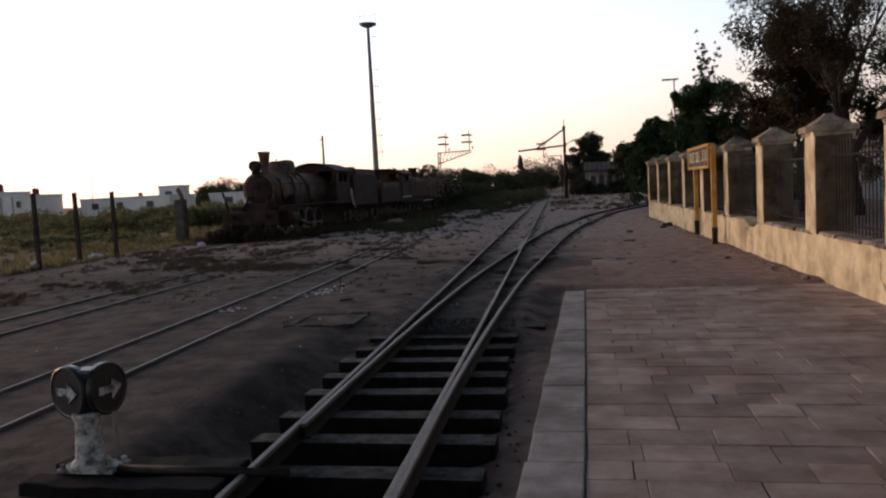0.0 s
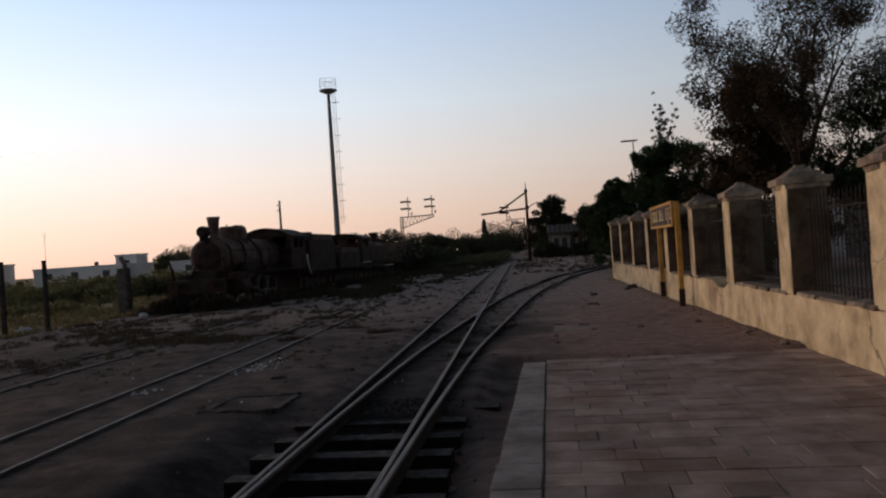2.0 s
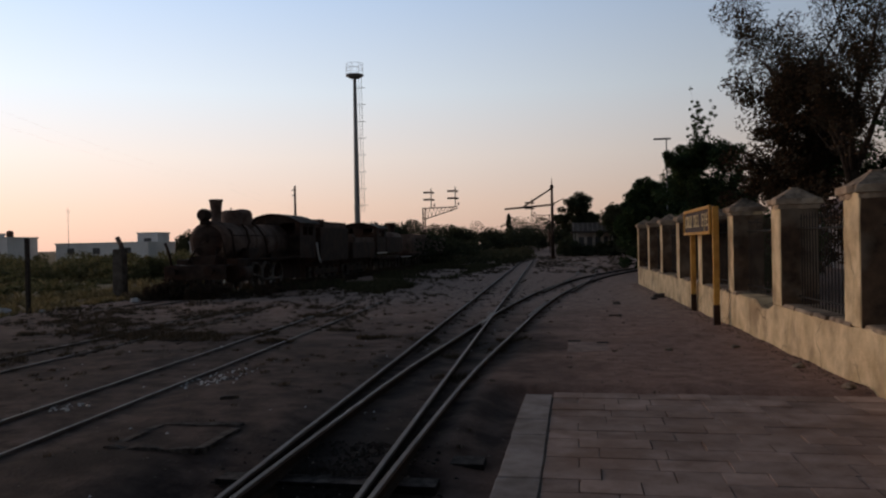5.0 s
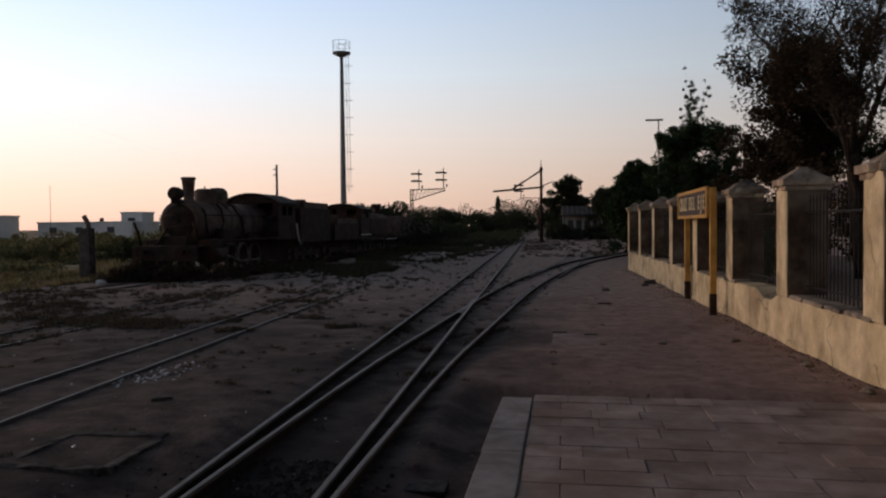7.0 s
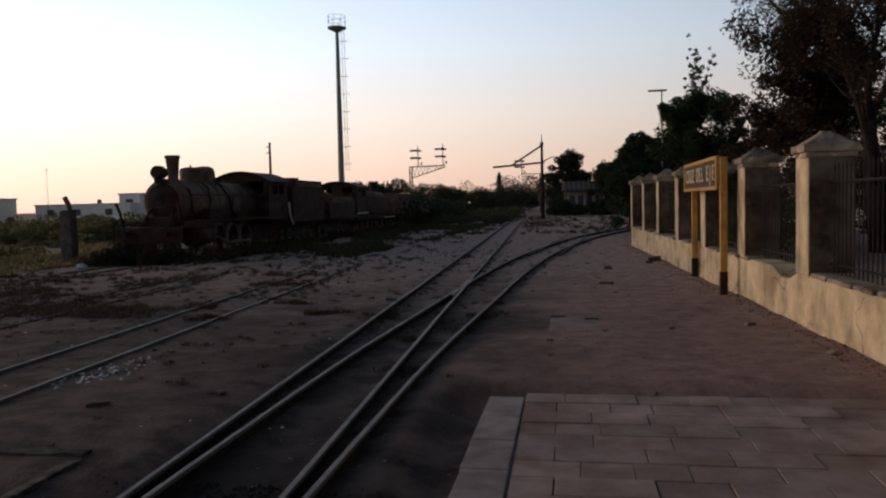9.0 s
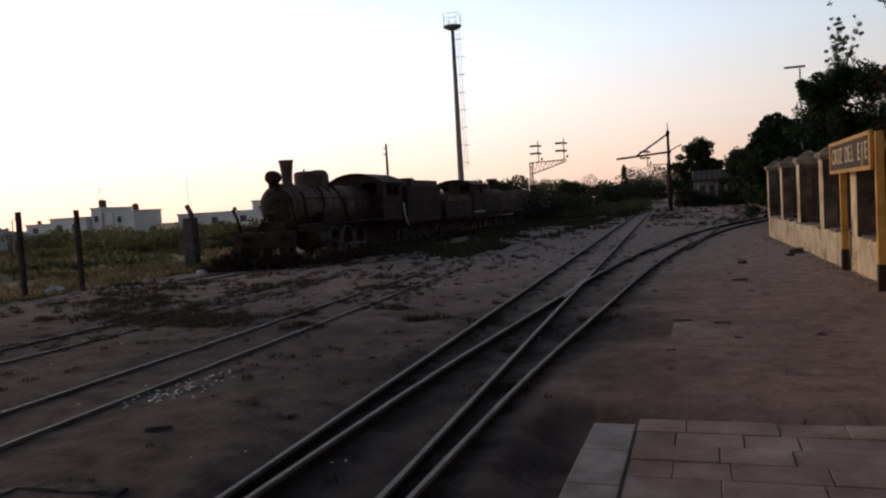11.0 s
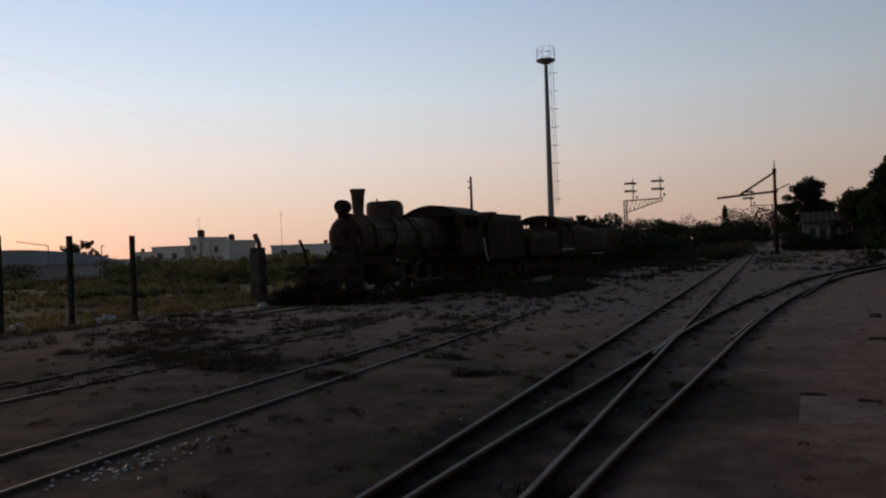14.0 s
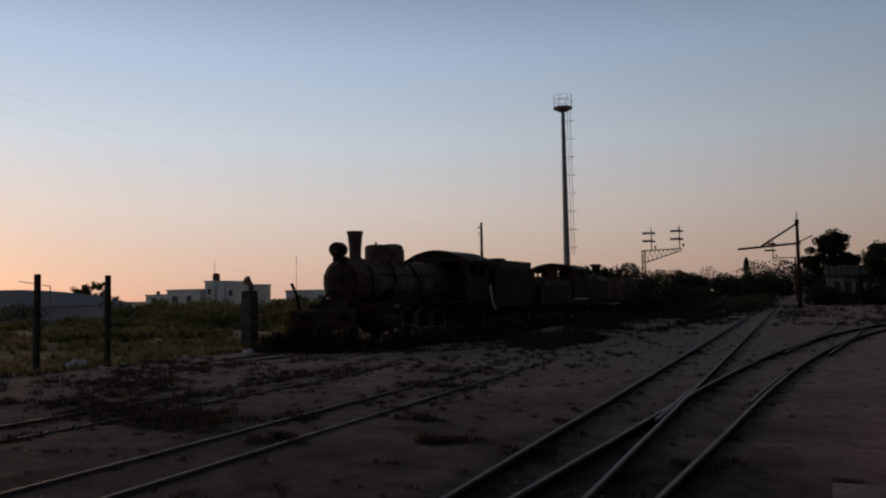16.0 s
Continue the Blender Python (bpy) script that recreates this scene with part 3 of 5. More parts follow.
def pillar(y, seed):
    """A square plastered pier with moulded, broken cap."""
    x = wall_x(y)
    t = thing("pillar", (x, y, 0.7), "cream plastered wall pillar with a shade-darkened ochre end and a crumbling pyramid cap", "pillar", "pillars of the boundary wall")
    bm = B()
    box(bm, -0.02, 0.56, -0.29, 0.29, 0.0, 1.66, 0.018)
    bmesh.ops.subdivide_edges(bm, edges=[e for e in bm.edges if e.calc_length() > 0.5], cuts=5, use_grid_fill=True)
    for v in bm.verts:
        v.co += Vector((1, 1, 0)) * 0.012 * noise.noise(v.co * 3 + Vector((seed, 0, 0)))
    part("shaft", bm, PLASTER, t, "flaking cream plaster shaft")
    # thin facing on the -y end, its shade painted in as darker plaster
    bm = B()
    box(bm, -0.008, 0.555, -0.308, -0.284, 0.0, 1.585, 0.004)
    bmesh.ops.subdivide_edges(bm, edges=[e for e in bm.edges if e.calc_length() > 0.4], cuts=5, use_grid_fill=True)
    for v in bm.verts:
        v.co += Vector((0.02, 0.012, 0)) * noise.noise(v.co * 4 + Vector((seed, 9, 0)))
    part("shaded_face", bm, OCHRE_SHADE, t, "weathered ochre end face with painted shade")
    bm = B()
    box(bm, -0.095, 0.635, -0.365, 0.365, 1.645, 1.745, 0.012)
    box(bm, -0.055, 0.595, -0.325, 0.325, 1.575, 1.643, 0.012)
    bmesh.ops.subdivide_edges(bm, edges=[e for e in bm.edges if e.calc_length() > 0.4], cuts=6, use_grid_fill=True)
    for v in bm.verts:
        v.co += Vector((0.025, 0.025, 0.012)) * noise.noise(v.co * 9 + Vector((seed, 3, 0)))
        chip = max(0.0, noise.noise(v.co * 3.5 + Vector((seed * 2.3, 1, 0))) - 0.12)
        v.co.x += (0.27 - v.co.x) * 0.45 * chip
        v.co.y -= v.co.y * 0.45 * chip
    part("cornice", bm, COPING, t, "broken moulded cornice")
    bm = B()
    base = [bm.verts.new(p) for p in ((-0.045, -0.315, 1.742), (0.585, -0.315, 1.742), (0.585, 0.315, 1.742), (-0.045, 0.315, 1.742))]
    top = [bm.verts.new(p) for p in ((0.19, -0.08, 1.9), (0.35, -0.08, 1.91), (0.35, 0.08, 1.9), (0.19, 0.08, 1.905))]
    for k in range(4):
        bm.faces.new((base[k], base[(k + 1) % 4], top[(k + 1) % 4], top[k]))
    bm.faces.new(top)
    bm.faces.new(list(reversed(base)))
    box(bm, 0.2, 0.34, -0.07, 0.07, 1.895, 1.935, 0.012)
    bmesh.ops.subdivide_edges(bm, edges=list(bm.edges), cuts=3, use_grid_fill=True)
    for v in bm.verts:
        v.co += Vector((0.028, 0.028, 0.025)) * noise.noise(v.co * 7 + Vector((seed * 2, 0, 0)))
    part("pyramid_cap", bm, CAPSTONE, t, "crumbling mortar pyramid")


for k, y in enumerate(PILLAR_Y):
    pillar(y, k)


def railing(y0, y1):
    t = thing("iron_railing", (0, 0, 0.745), "dark iron railing between the wall pillars", "railing", "railings on the boundary wall")
    for z in (0.12, 1.2):
        bm = B()
        rod(bm, (wall_x(y0) + 0.25, y0, z), (wall_x(y1) + 0.25, y1, z), 0.018, n=6)
        part("cross_bar", bm, IRON, t)
    n = int((y1 - y0) / 0.125)
    for i in range(1, n):
        y = y0 + (y1 - y0) * i / n
        bm = B()
        x = wall_x(y) + 0.25
        rod(bm, (x, y, 0.0), (x, y, 1.36), 0.0095, n=5)
        rod(bm, (x, y, 1.36), (x, y, 1.46), 0.016, 0.002, n=5)
        part("bar", bm, IRON, t)


for a, b in zip(PILLAR_Y, PILLAR_Y[1:]):
    railing(a + 0.3, b - 0.3)


# ---- station name board ----
sign = thing("station_sign", (3.12, 22.0, 0.0), "yellow framed brown station name board on two posts", "sign")
for y in (-1.95, 1.45):
    bm = B()
    box(bm, -0.06, 0.06, y - 0.06, y + 0.06, 0.42, 2.5 if y < 0 else 1.98, 0.01)
    p = part("post", bm, YELLOW, sign, "faded yellow post")
    bm = B()
    box(bm, -0.066, 0.066, y - 0.066, y + 0.066, -0.12, 0.42, 0.01)
    part("post_foot", bm, BROWN, p, "dark painted foot")
bm = B()
box(bm, -0.10, -0.074, -1.9, 2.2, 1.97, 2.48, 0.004)
part("board", bm, BROWN, sign, "dark brown board")
for a, b, c, d in ((-1.92, 2.22, 2.46, 2.53), (-1.92, 2.22, 1.91, 1.98), (-1.92, -1.8, 1.98, 2.46), (2.1, 2.22, 1.98, 2.46)):
    bm = B()
    box(bm, -0.125, -0.07, a, b, c, d, 0.008)
    part("board_frame", bm, YELLOW, sign, "yellow frame strip")


def letter_mesh(text, size):
    font = bpy.data.curves.new("letter", "FONT")
    font.body, font.align_x, font.align_y, font.size, font.extrude = text, "CENTER", "CENTER", size, 0.006
    fo = new("letter", font)
    bpy.context.view_layer.update()
    m = bpy.data.meshes.new_from_object(fo.evaluated_get(bpy.context.evaluated_depsgraph_get()))
    bpy.data.objects.remove(fo)
    m.materials.clear()
    m.materials.append(LETTER)
    return m


for k, ch in enumerate("CRUZ DEL EJE"):
    if ch == " ":
        continue
    lt = new("letter", letter_mesh(ch, 0.42))
    lt.parent = sign
    lt.matrix_basis = Matrix.Translation((-0.108, 0.15 + (5.5 - k) * 0.302, 2.22)) @ Matrix(((0, 0, -1, 0), (-1, 0, 0, 0), (0, 1, 0, 0), (0, 0, 0, 1)))


# ---- steam locomotives ----
def spoked_wheel(parent, x, y, z, r, side, n=12):
    bm = B()
    # open tyre ring with its flange
    ring_ = [(-0.06, r - 0.06), (-0.06, r + 0.03), (-0.045, r + 0.03), (-0.04, r), (0.06, r - 0.005), (0.06, r - 0.06)]
    turns = [[bm.verts.new((x + h, y + q * math.cos(2 * math.pi * k / 28), z + q * math.sin(2 * math.pi * k / 28))) for k in range(28)] for h, q in ring_]
    for a_, b_ in zip(turns, turns[1:] + turns[:1]):
        for k in range(28):
            bm.faces.new((a_[k], a_[(k + 1) % 28], b_[(k + 1) % 28], b_[k])).smooth = True
    bmesh.ops.recalc_face_normals(bm, faces=bm.faces)
    wl_ = part("wheel", bm, WHEEL, parent, "grey iron driving wheel")
    bm = B()
    rod(bm, (x - 0.07, y, z), (x + 0.07, y, z), 0.1, n=12)
    for k in range(n):
        a = 2 * math.pi * k / n
        rod(bm, (x, y, z), (x, y + (r - 0.04) * math.cos(a), z + (r - 0.04) * math.sin(a)), 0.028, 0.02, n=5, caps=False)
    part("spokes", bm, BLACK, wl_, "sooty spokes and hub")
    bm = B()
    rod(bm, (x + side * 0.05, y + 0.12, z - 0.16), (x + side * 0.16, y + 0.12, z - 0.16), 0.06, n=10)
    part("crank_pin", bm, WHEEL, wl_)


def arch(half, eaves, crown, n=12):
    return [(-half + 2 * half * i / n, eaves + (crown - eaves) * (1 - (2 * i / n - 1) ** 2)) for i in range(n + 1)]


def cab(parent, y0, y1, half, floor, eaves, crown, openings=True):
    c = part("cab", (lambda b: (box(b, -half, half, y0, y1, floor - 0.08, floor, 0.01), b)[1])(B()), BLACK, parent, "sooty steel cab with open windows")
    for s in (-1, 1):
        bm = B()
        xa, xb = (s * half - 0.02, s * half + 0.02)
        ln = y1 - y0
        box(bm, xa, xb, y0, y1, floor, floor + 1.0)
        box(bm, xa, xb, y0, y0 + 0.2 * ln, floor + 1.0, eaves)
        box(bm, xa, xb, y1 - 0.2 * ln, y1, floor + 1.0, eaves)
        box(bm, xa, xb, y0 + 0.46 * ln, y0 + 0.54 * ln, floor + 1.0, eaves)
        box(bm, xa, xb, y0 + 0.2 * ln, y1 - 0.2 * ln, eaves - 0.14, eaves)
        part("side_sheet", bm, BLACK, c)
    for y in (y0, y1):
        bm = B()
        z1 = floor + 1.05
        box(bm, -half + 0.02, half - 0.02, y - 0.02, y + 0.02, floor, z1)
        for xa, xb in ((-half + 0.02, -half + 0.22), (-0.32, 0.32), (half - 0.22, half - 0.02)) if openings or y == y0 else ((-half + 0.02, half - 0.02),):
            box(bm, xa, xb, y - 0.02, y + 0.02, z1, eaves + 0.02)
        extrude_y(bm, [(-half, eaves)] + arch(half, eaves + 0.01, crown - 0.03) + [(half, eaves)], y - 0.02, y + 0.02)
        part("end_sheet", bm, BLACK, c)
    bm = B()
    up = arch(half + 0.12, eaves, crown)
    extrude_y(bm, up + [(x, z - 0.04) for x, z in reversed(up)], y0 - 0.2, y1 + 0.35, False)
    part("cab_roof", bm, BLACK, c, "curved rusted roof sheet")


loco = thing("steam_locomotive", (TRAIN_X, 28.4, 0.04), "derelict black and rusty steam locomotive on an overgrown track", "locomotive", "locomotives of the parked train")
bm = B()
lathe(bm, [(2.02, 0.3), (2.03, 0.66), (2.07, 0.73), (2.1, 0.76), (3.75, 0.77), (3.78, 0.73), (8.5, 0.76)], (0, 0, 2.02), "y", 36)
boiler = part("boiler", bm, RUST, loco, "rusted boiler barrel and smokebox")
for y in (3.8, 4.9, 6.0, 7.1):
    bm = B()
    lathe(bm, [(y - 0.025, 0.74), (y - 0.025, 0.772), (y + 0.025, 0.772), (y + 0.025, 0.74)], (0, 0, 2.02), "y", 36)
    part("boiler_band", bm, RUST, boiler)
bm = B()
lathe(bm, [(1.93, 0.02), (1.95, 0.3), (2.0, 0.58), (2.03, 0.62)], (0, 0, 2.02), "y", 32)
door = part("smokebox_door", bm, BLACK, boiler, "domed smokebox door")
bm = B()
rod(bm, (-0.5, 1.93, 2.22), (0.5, 1.93, 2.22), 0.02)
rod(bm, (-0.5, 1.93, 1.82), (0.5, 1.93, 1.82), 0.02)
rod(bm, (0, 1.86, 2.02), (0, 2.0, 2.02), 0.06, n=12)
rod(bm, (-0.18, 1.86, 1.95), (0.18, 1.86, 2.09), 0.016)
part("door_straps", bm, BLACK, door)
bm = B()
lathe(bm, [(2.7, 0.34), (2.78, 0.23), (2.84, 0.185), (3.2, 0.205), (3.55, 0.24), (3.57, 0.265), (3.66, 0.265), (3.66, 0.2), (3.3, 0.17)], (0, 2.8, 0), "z", 28)
part("chimney", bm, RUST, loco, "slightly flared rusty chimney")
bm = B()
lathe(bm, [(1.6, 0.14), (1.63, 0.21), (1.7, 0.24), (1.95, 0.24), (2.08, 0.2), (2.14, 0.1)], (0, 0, 3.02), "y", 20)
hl = part("headlamp", bm, BLACK, loco, "round headlamp housing on top of the smokebox")
bm = B()
box(bm, -0.14, 0.14, 1.72, 2.2, 2.66, 2.82, 0.02)
part("lamp_bracket", bm, BLACK, hl)
bm = B()
rod(bm, (0, 1.58, 3.02), (0, 1.62, 3.02), 0.17, n=20)
part("lamp_glass", bm, BLACK, hl, "blackened lamp front")
bm = B()
lathe(bm, [(2.66, 0.46), (2.8, 0.42), (3.16, 0.42), (3.25, 0.38), (3.29, 0.26), (3.3, 0.05)], (0, 4.15, 0), "z", 24)
part("sand_dome", bm, RUST, loco, "rounded sand dome")
bm = B()
lathe(bm, [(2.6, 0.5), (2.8, 0.43), (3.15, 0.42), (3.28, 0.37), (3.36, 0.24), (3.38, 0.04)], (0, 5.15, 0), "z", 24)
part("steam_dome", bm, RUST, loco, "large rounded steam dome")
for pts in ([(0.35, 5.1, 2.85), (0.62, 5.25, 2.62), (0.8, 5.6, 2.2), (0.86, 5.75, 1.5)], [(0.3, 4.2, 2.8), (0.66, 4.1, 2.5), (0.82, 4.0, 2.0), (0.95, 3.3, 1.4)], [(0.2, 2.6, 2.75), (0.7, 2.6, 2.4), (0.86, 2.6, 1.4)]):
    bm = B()
    tube(bm, pts, 0.045, 8)
    part("pipe", bm, BLACK, loco, "sooty boiler pipe")
bm = B()
box(bm, 0.7, 1.0, 3.5, 4.6, 1.34, 1.75, 0.05)
part("air_tank", bm, BLACK, loco)
bm = B()
rod(bm, (0.05, 4.0, 3.25), (0.05, 4.0, 3.38), 0.03, n=8)
part("whistle", bm, BLACK, loco)
for x, y in ((-0.2, 7.2), (0.1, 7.4)):
    bm = B()
    rod(bm, (x, y, 2.7), (x, y, 2.95), 0.05, n=8)
    part("safety_valve", bm, BLACK, loco)
bm = B()
box(bm, -0.62, 0.62, 6.7, 8.6, 1.1, 2.3, 0.04)
box(bm, -0.42, 0.42, 7.0, 10.7, 0.3, 1.25, 0.03)
part("firebox", bm, BLACK, loco)
for s in (-1, 1):
    bm = B()
    box(bm, s * 1.08 - 0.2, s * 1.08 + 0.2, 2.0, 8.6, 1.28, 1.34, 0.008)
    part("running_board", bm, BLACK, loco)
    bm = B()
    rod(bm, (s * 1.0, 1.9, 0.8), (s * 1.0, 3.15, 0.8), 0.34, n=22)
    rod(bm, (s * 1.0, 1.85, 0.8), (s * 1.0, 1.92, 0.8), 0.25, n=18)
    box(bm, s * 0.95 - 0.3, s * 0.95 + 0.3, 1.95, 3.1, 1.05, 1.36, 0.05)
    part("cylinder_block", bm, BLACK, loco, "outside cylinder with valve chest")
    bm = B()
    rod(bm, (s * 0.88, 2.3, 2.25), (s * 0.9, 8.3, 2.25), 0.018)
    part("handrail", bm, BLACK, loco)
    for y in (5.25, 6.4, 7.55):
        spoked_wheel(loco, s * 0.52, y, 0.59, 0.56, s)
    for y in (1.75, 3.3):
        spoked_wheel(loco, s * 0.52, y, 0.38, 0.36, s, 9)
    bm = B()
    box(bm, s * 0.66 - 0.02, s * 0.66 + 0.02, 5.2, 7.8, 0.38, 0.46, 0.01)
    part("coupling_rod", bm, WHEEL, loco)
    bm = B()
    rod(bm, (s * 0.9, 3.1, 0.8), (s * 0.8, 3.9, 0.8), 0.035)
    box(bm, s * 0.8 - 0.06, s * 0.8 + 0.06, 3.7, 4.0, 0.68, 0.92, 0.02)
    rod(bm, (s * 0.78, 3.9, 0.8), (s * 0.74, 5.77, 0.41), 0.04)
    part("connecting_rod", bm, WHEEL, loco)
    bm = B()
    rod(bm, (s * 0.72, 0.62, 0.95), (s * 0.72, 0.95, 0.95), 0.07, n=10)
    rod(bm, (s * 0.72, 0.58, 0.95), (s * 0.72, 0.63, 0.95), 0.17, n=16)
    part("buffer", bm, BLACK, loco)
bm = B()
box(bm, -0.45, 0.45, 1.2, 8.8, 0.85, 1.15, 0.02)
part("main_frame", bm, BLACK, loco)
bm = B()
box(bm, -1.2, 1.2, 0.95, 1.09, 0.62, 1.12, 0.02)
part("buffer_beam", bm, BLACK, loco, "sooty buffer beam")
bm = B()
box(bm, -1.15, 1.15, 1.0, 2.1, 1.1, 1.16, 0.01)
rod(bm, (0.55, 1.4, 1.15), (0.42, 1.95, 1.75), 0.04)
rod(bm, (-0.55, 1.4, 1.15), (-0.42, 1.95, 1.75), 0.04)
box(bm, -0.5, 0.5, 1.7, 2.6, 1.1, 1.5, 0.05)
part("front_platform", bm, BLACK, loco)
for s in (-1, 1):
    bm = B()
    tube(bm, [(s * 1.08, 1.3, 1.15), (s * 1.1, 1.15, 1.65), (s * 1.12, 0.95, 1.98)], 0.05)
    part("marker_lamp_post", bm, BLACK, loco)
for k in range(9):
    bm = B()
    x = -0.8 + 0.2 * k
    rod(bm, (x, 1.0, 0.6), (x * 1.1, 0.5 + abs(x) * 0.5, 0.1), 0.025, n=6)
    part("cowcatcher_bar", bm, BLACK, loco)
cab(loco, 8.5, 10.7, 1.25, 1.3, 2.86, 3.3, False)
bm = B()
tube(bm, [(1.3, 10.75, 1.95), (1.32, 10.8, 1.5), (1.33, 10.95, 1.15), (1.33, 11.2, 0.95)], 0.045)
part("handrail", bm, PALE, loco, "pale bent cab handrail")
for z in (0.5, 0.9):
    bm = B()
    box(bm, 1.0, 1.3, 9.9, 10.4, z, z + 0.03, 0.004)
    part("cab_step", bm, BLACK, loco)


def tender(y0, y1, label, top):
    t = thing("tender", (TRAIN_X, y0, 0.04), label, "tender", "wagons of the parked train")
    ln = y1 - y0
    bm = B()
    box(bm, -1.25, 1.25, 0.1, ln - 0.1, 1.0, top, 0.05)
    part("tank", bm, BLACK, t, "riveted sooty tank")
    for a, b, c, d in ((-1.25, -1.2, 0.5, ln - 0.5), (1.2, 1.25, 0.5, ln - 0.5), (-1.25, 1.25, 0.5, 0.55), (-1.25, 1.25, ln - 0.55, ln - 0.5)):
        bm = B()
        box(bm, a, b, c, d, top, top + 0.3)
        part("coal_board", bm, RUST, t)
    bm = B()
    box(bm, -0.3, 0.3, ln * 0.62, ln * 0.62 + 0.6, top, top + 0.5, 0.03)
    part("water_hatch", bm, RUST, t)
    bm = B()
    box(bm, -0.7, 0.7, 0.1, ln - 0.1, 0.75, 1.0, 0.02)
    part("frame", bm, BLACK, t)
    bm = B()
    box(bm, -0.42, 0.42, 0.3, ln - 0.3, 0.22, 0.8, 0.03)
    part("brake_gear", bm, BLACK, t, "sooty underframe gear")
    for s in (-1, 1):
        for y in (0.9, 1.9, ln - 1.9, ln - 0.9):
            spoked_wheel(t, s * 0.52, y, 0.42, 0.4, s, 8)
        bm = B()
        box(bm, s * 0.7 - 0.05, s * 0.7 + 0.05, 0.5, ln - 0.5, 0.32, 0.62, 0.02)
        part("bogie_frame", bm, BLACK, t)
    return t


tender(39.7, 44.6, "sooty riveted tender behind the locomotive", 2.7)
tender(45.2, 50.4, "low rusty second tender", 1.95)
loco2 = thing("tank_locomotive", (TRAIN_X, 50.7, 0.04), "second rusty steam locomotive, cab towards the tender", "locomotive", "locomotives of the parked train")
cab(loco2, 0.1, 2.3, 1.22, 1.3, 2.85, 3.2)
bm = B()
lathe(bm, [(2.2, 0.66), (7.2, 0.66), (7.25, 0.7), (9.6, 0.7), (9.65, 0.3)], (0, 0, 2.0), "y", 30)
part("boiler", bm, RUST, loco2, "rusted boiler")
bm = B()
lathe(bm, [(2.6, 0.4), (2.7, 0.24), (3.2, 0.26), (3.25, 0.36), (3.4, 0.36)], (0, 8.9, 0), "z", 22)
part("chimney", bm, BLACK, loco2, "short capped chimney")
bm = B()
lathe(bm, [(2.5, 0.5), (2.7, 0.42), (2.85, 0.4), (2.95, 0.2)], (0, 5.2, 0), "z", 20)
part("steam_dome", bm, BLACK, loco2)
bm = B()
box(bm, 1.225, 1.255, 0.1, 2.6, 1.22, 1.29)
part("footplate_edge", bm, PALE, loco2, "pale cab footplate edge")
for s in (-1, 1):
    bm = B()
    box(bm, s * 0.98 - 0.28, s * 0.98 + 0.28, 2.4, 7.0, 1.25, 2.3, 0.05)
    part("side_tank", bm, BLACK, loco2)
    bm = B()
    box(bm, s * 1.27 - 0.02, s * 1.27 + 0.02, 6.6, 9.8, 0.84, 0.9)
    part("footplate_edge", bm, PALE, loco2, "pale footplate edge")
    bm = B()
    box(bm, s * 0.9 - 0.36, s * 0.9 + 0.36, 0.1, 9.9, 0.84, 0.9)
    part("footplate", bm, BLACK, loco2)
    for y in (1.4, 3.0, 4.3, 5.6, 8.4):
        spoked_wheel(loco2, s * 0.52, y, 0.48, 0.46, s, 10)
bm = B()
box(bm, -0.5, 0.5, 0.1, 9.9, 0.6, 1.0, 0.02)
part("main_frame", bm, BLACK, loco2)


def wagon(y0, y1, h):
    t = thing("open_wagon", (TRAIN_X, y0, 0.04), "dark rusted open goods wagon at the end of the train", "wagon", "wagons of the parked train")
    ln = y1 - y0
    bm = B()
    box(bm, -1.2, 1.2, 0, ln, 0.85, 1.05, 0.02)
    part("underframe", bm, BLACK, t)
    for s in (-1, 1):
        n = 5
        for k in range(n):
            bm = B()
            z = 1.06 + (h - 1.06) * k / n
            box(bm, s * 1.2 - 0.03, s * 1.2 + 0.03, 0, ln, z, z + (h - 1.06) / n - 0.015, 0.004)
            part("side_board", bm, RUST, t)
        for y in (0.9, 2.2, ln - 2.2, ln - 0.9):
            spoked_wheel(t, s * 0.52, y, 0.4, 0.38, s, 8)
    for y in (0.03, ln - 0.03):
        bm = B()
        box(bm, -1.17, 1.17, y - 0.03, y + 0.03, 1.06, h, 0.004)
        part("end_board", bm, RUST, t)


wagon(61.6, 68.2, 2.55)
wagon(69.0, 75.6, 2.3)


# ---- floodlight mast ----
mast = thing("floodlight_mast", (-24.0, 86.4, 0), "tall grey tubular mast with a platform and a ladder", "mast")
bm = B()
lathe(bm, [(0, 0.36), (4, 0.33), (12, 0.26), (20.5, 0.18)], (0, 0, 0), "z", 16)
part("tube", bm, GALV, mast, "tapered galvanised tube")
bm = B()
lathe(bm, [(20.2, 0.3), (20.5, 0.95), (20.62, 1.0), (20.68, 0.95)], (0, 0, 0), "z", 20)
part("platform", bm, GALV, mast, "round service platform")
bm = B()
for k in range(8):
    a = 2 * math.pi * k / 8
    rod(bm, (0.95 * math.cos(a), 0.95 * math.sin(a), 20.65), (0.95 * math.cos(a), 0.95 * math.sin(a), 21.85), 0.018, n=5)
for z in (21.3, 21.85):
    pts = [(0.95 * math.cos(2 * math.pi * k / 16), 0.95 * math.sin(2 * math.pi * k / 16), z) for k in range(17)]
    tube(bm, pts, 0.018, 5)
part("guard_rail", bm, GALV, mast)
bm = B()
for x in (0.62, 0.92):
    rod(bm, (x, -0.2, 5.5), (x - 0.1, -0.2, 20.4), 0.022, n=5)
for k in range(50):
    z = 5.6 + 0.3 * k
    rod(bm, (0.6, -0.2, z), (0.9, -0.2, z), 0.012, n=4)
part("ladder", bm, GALV, mast)
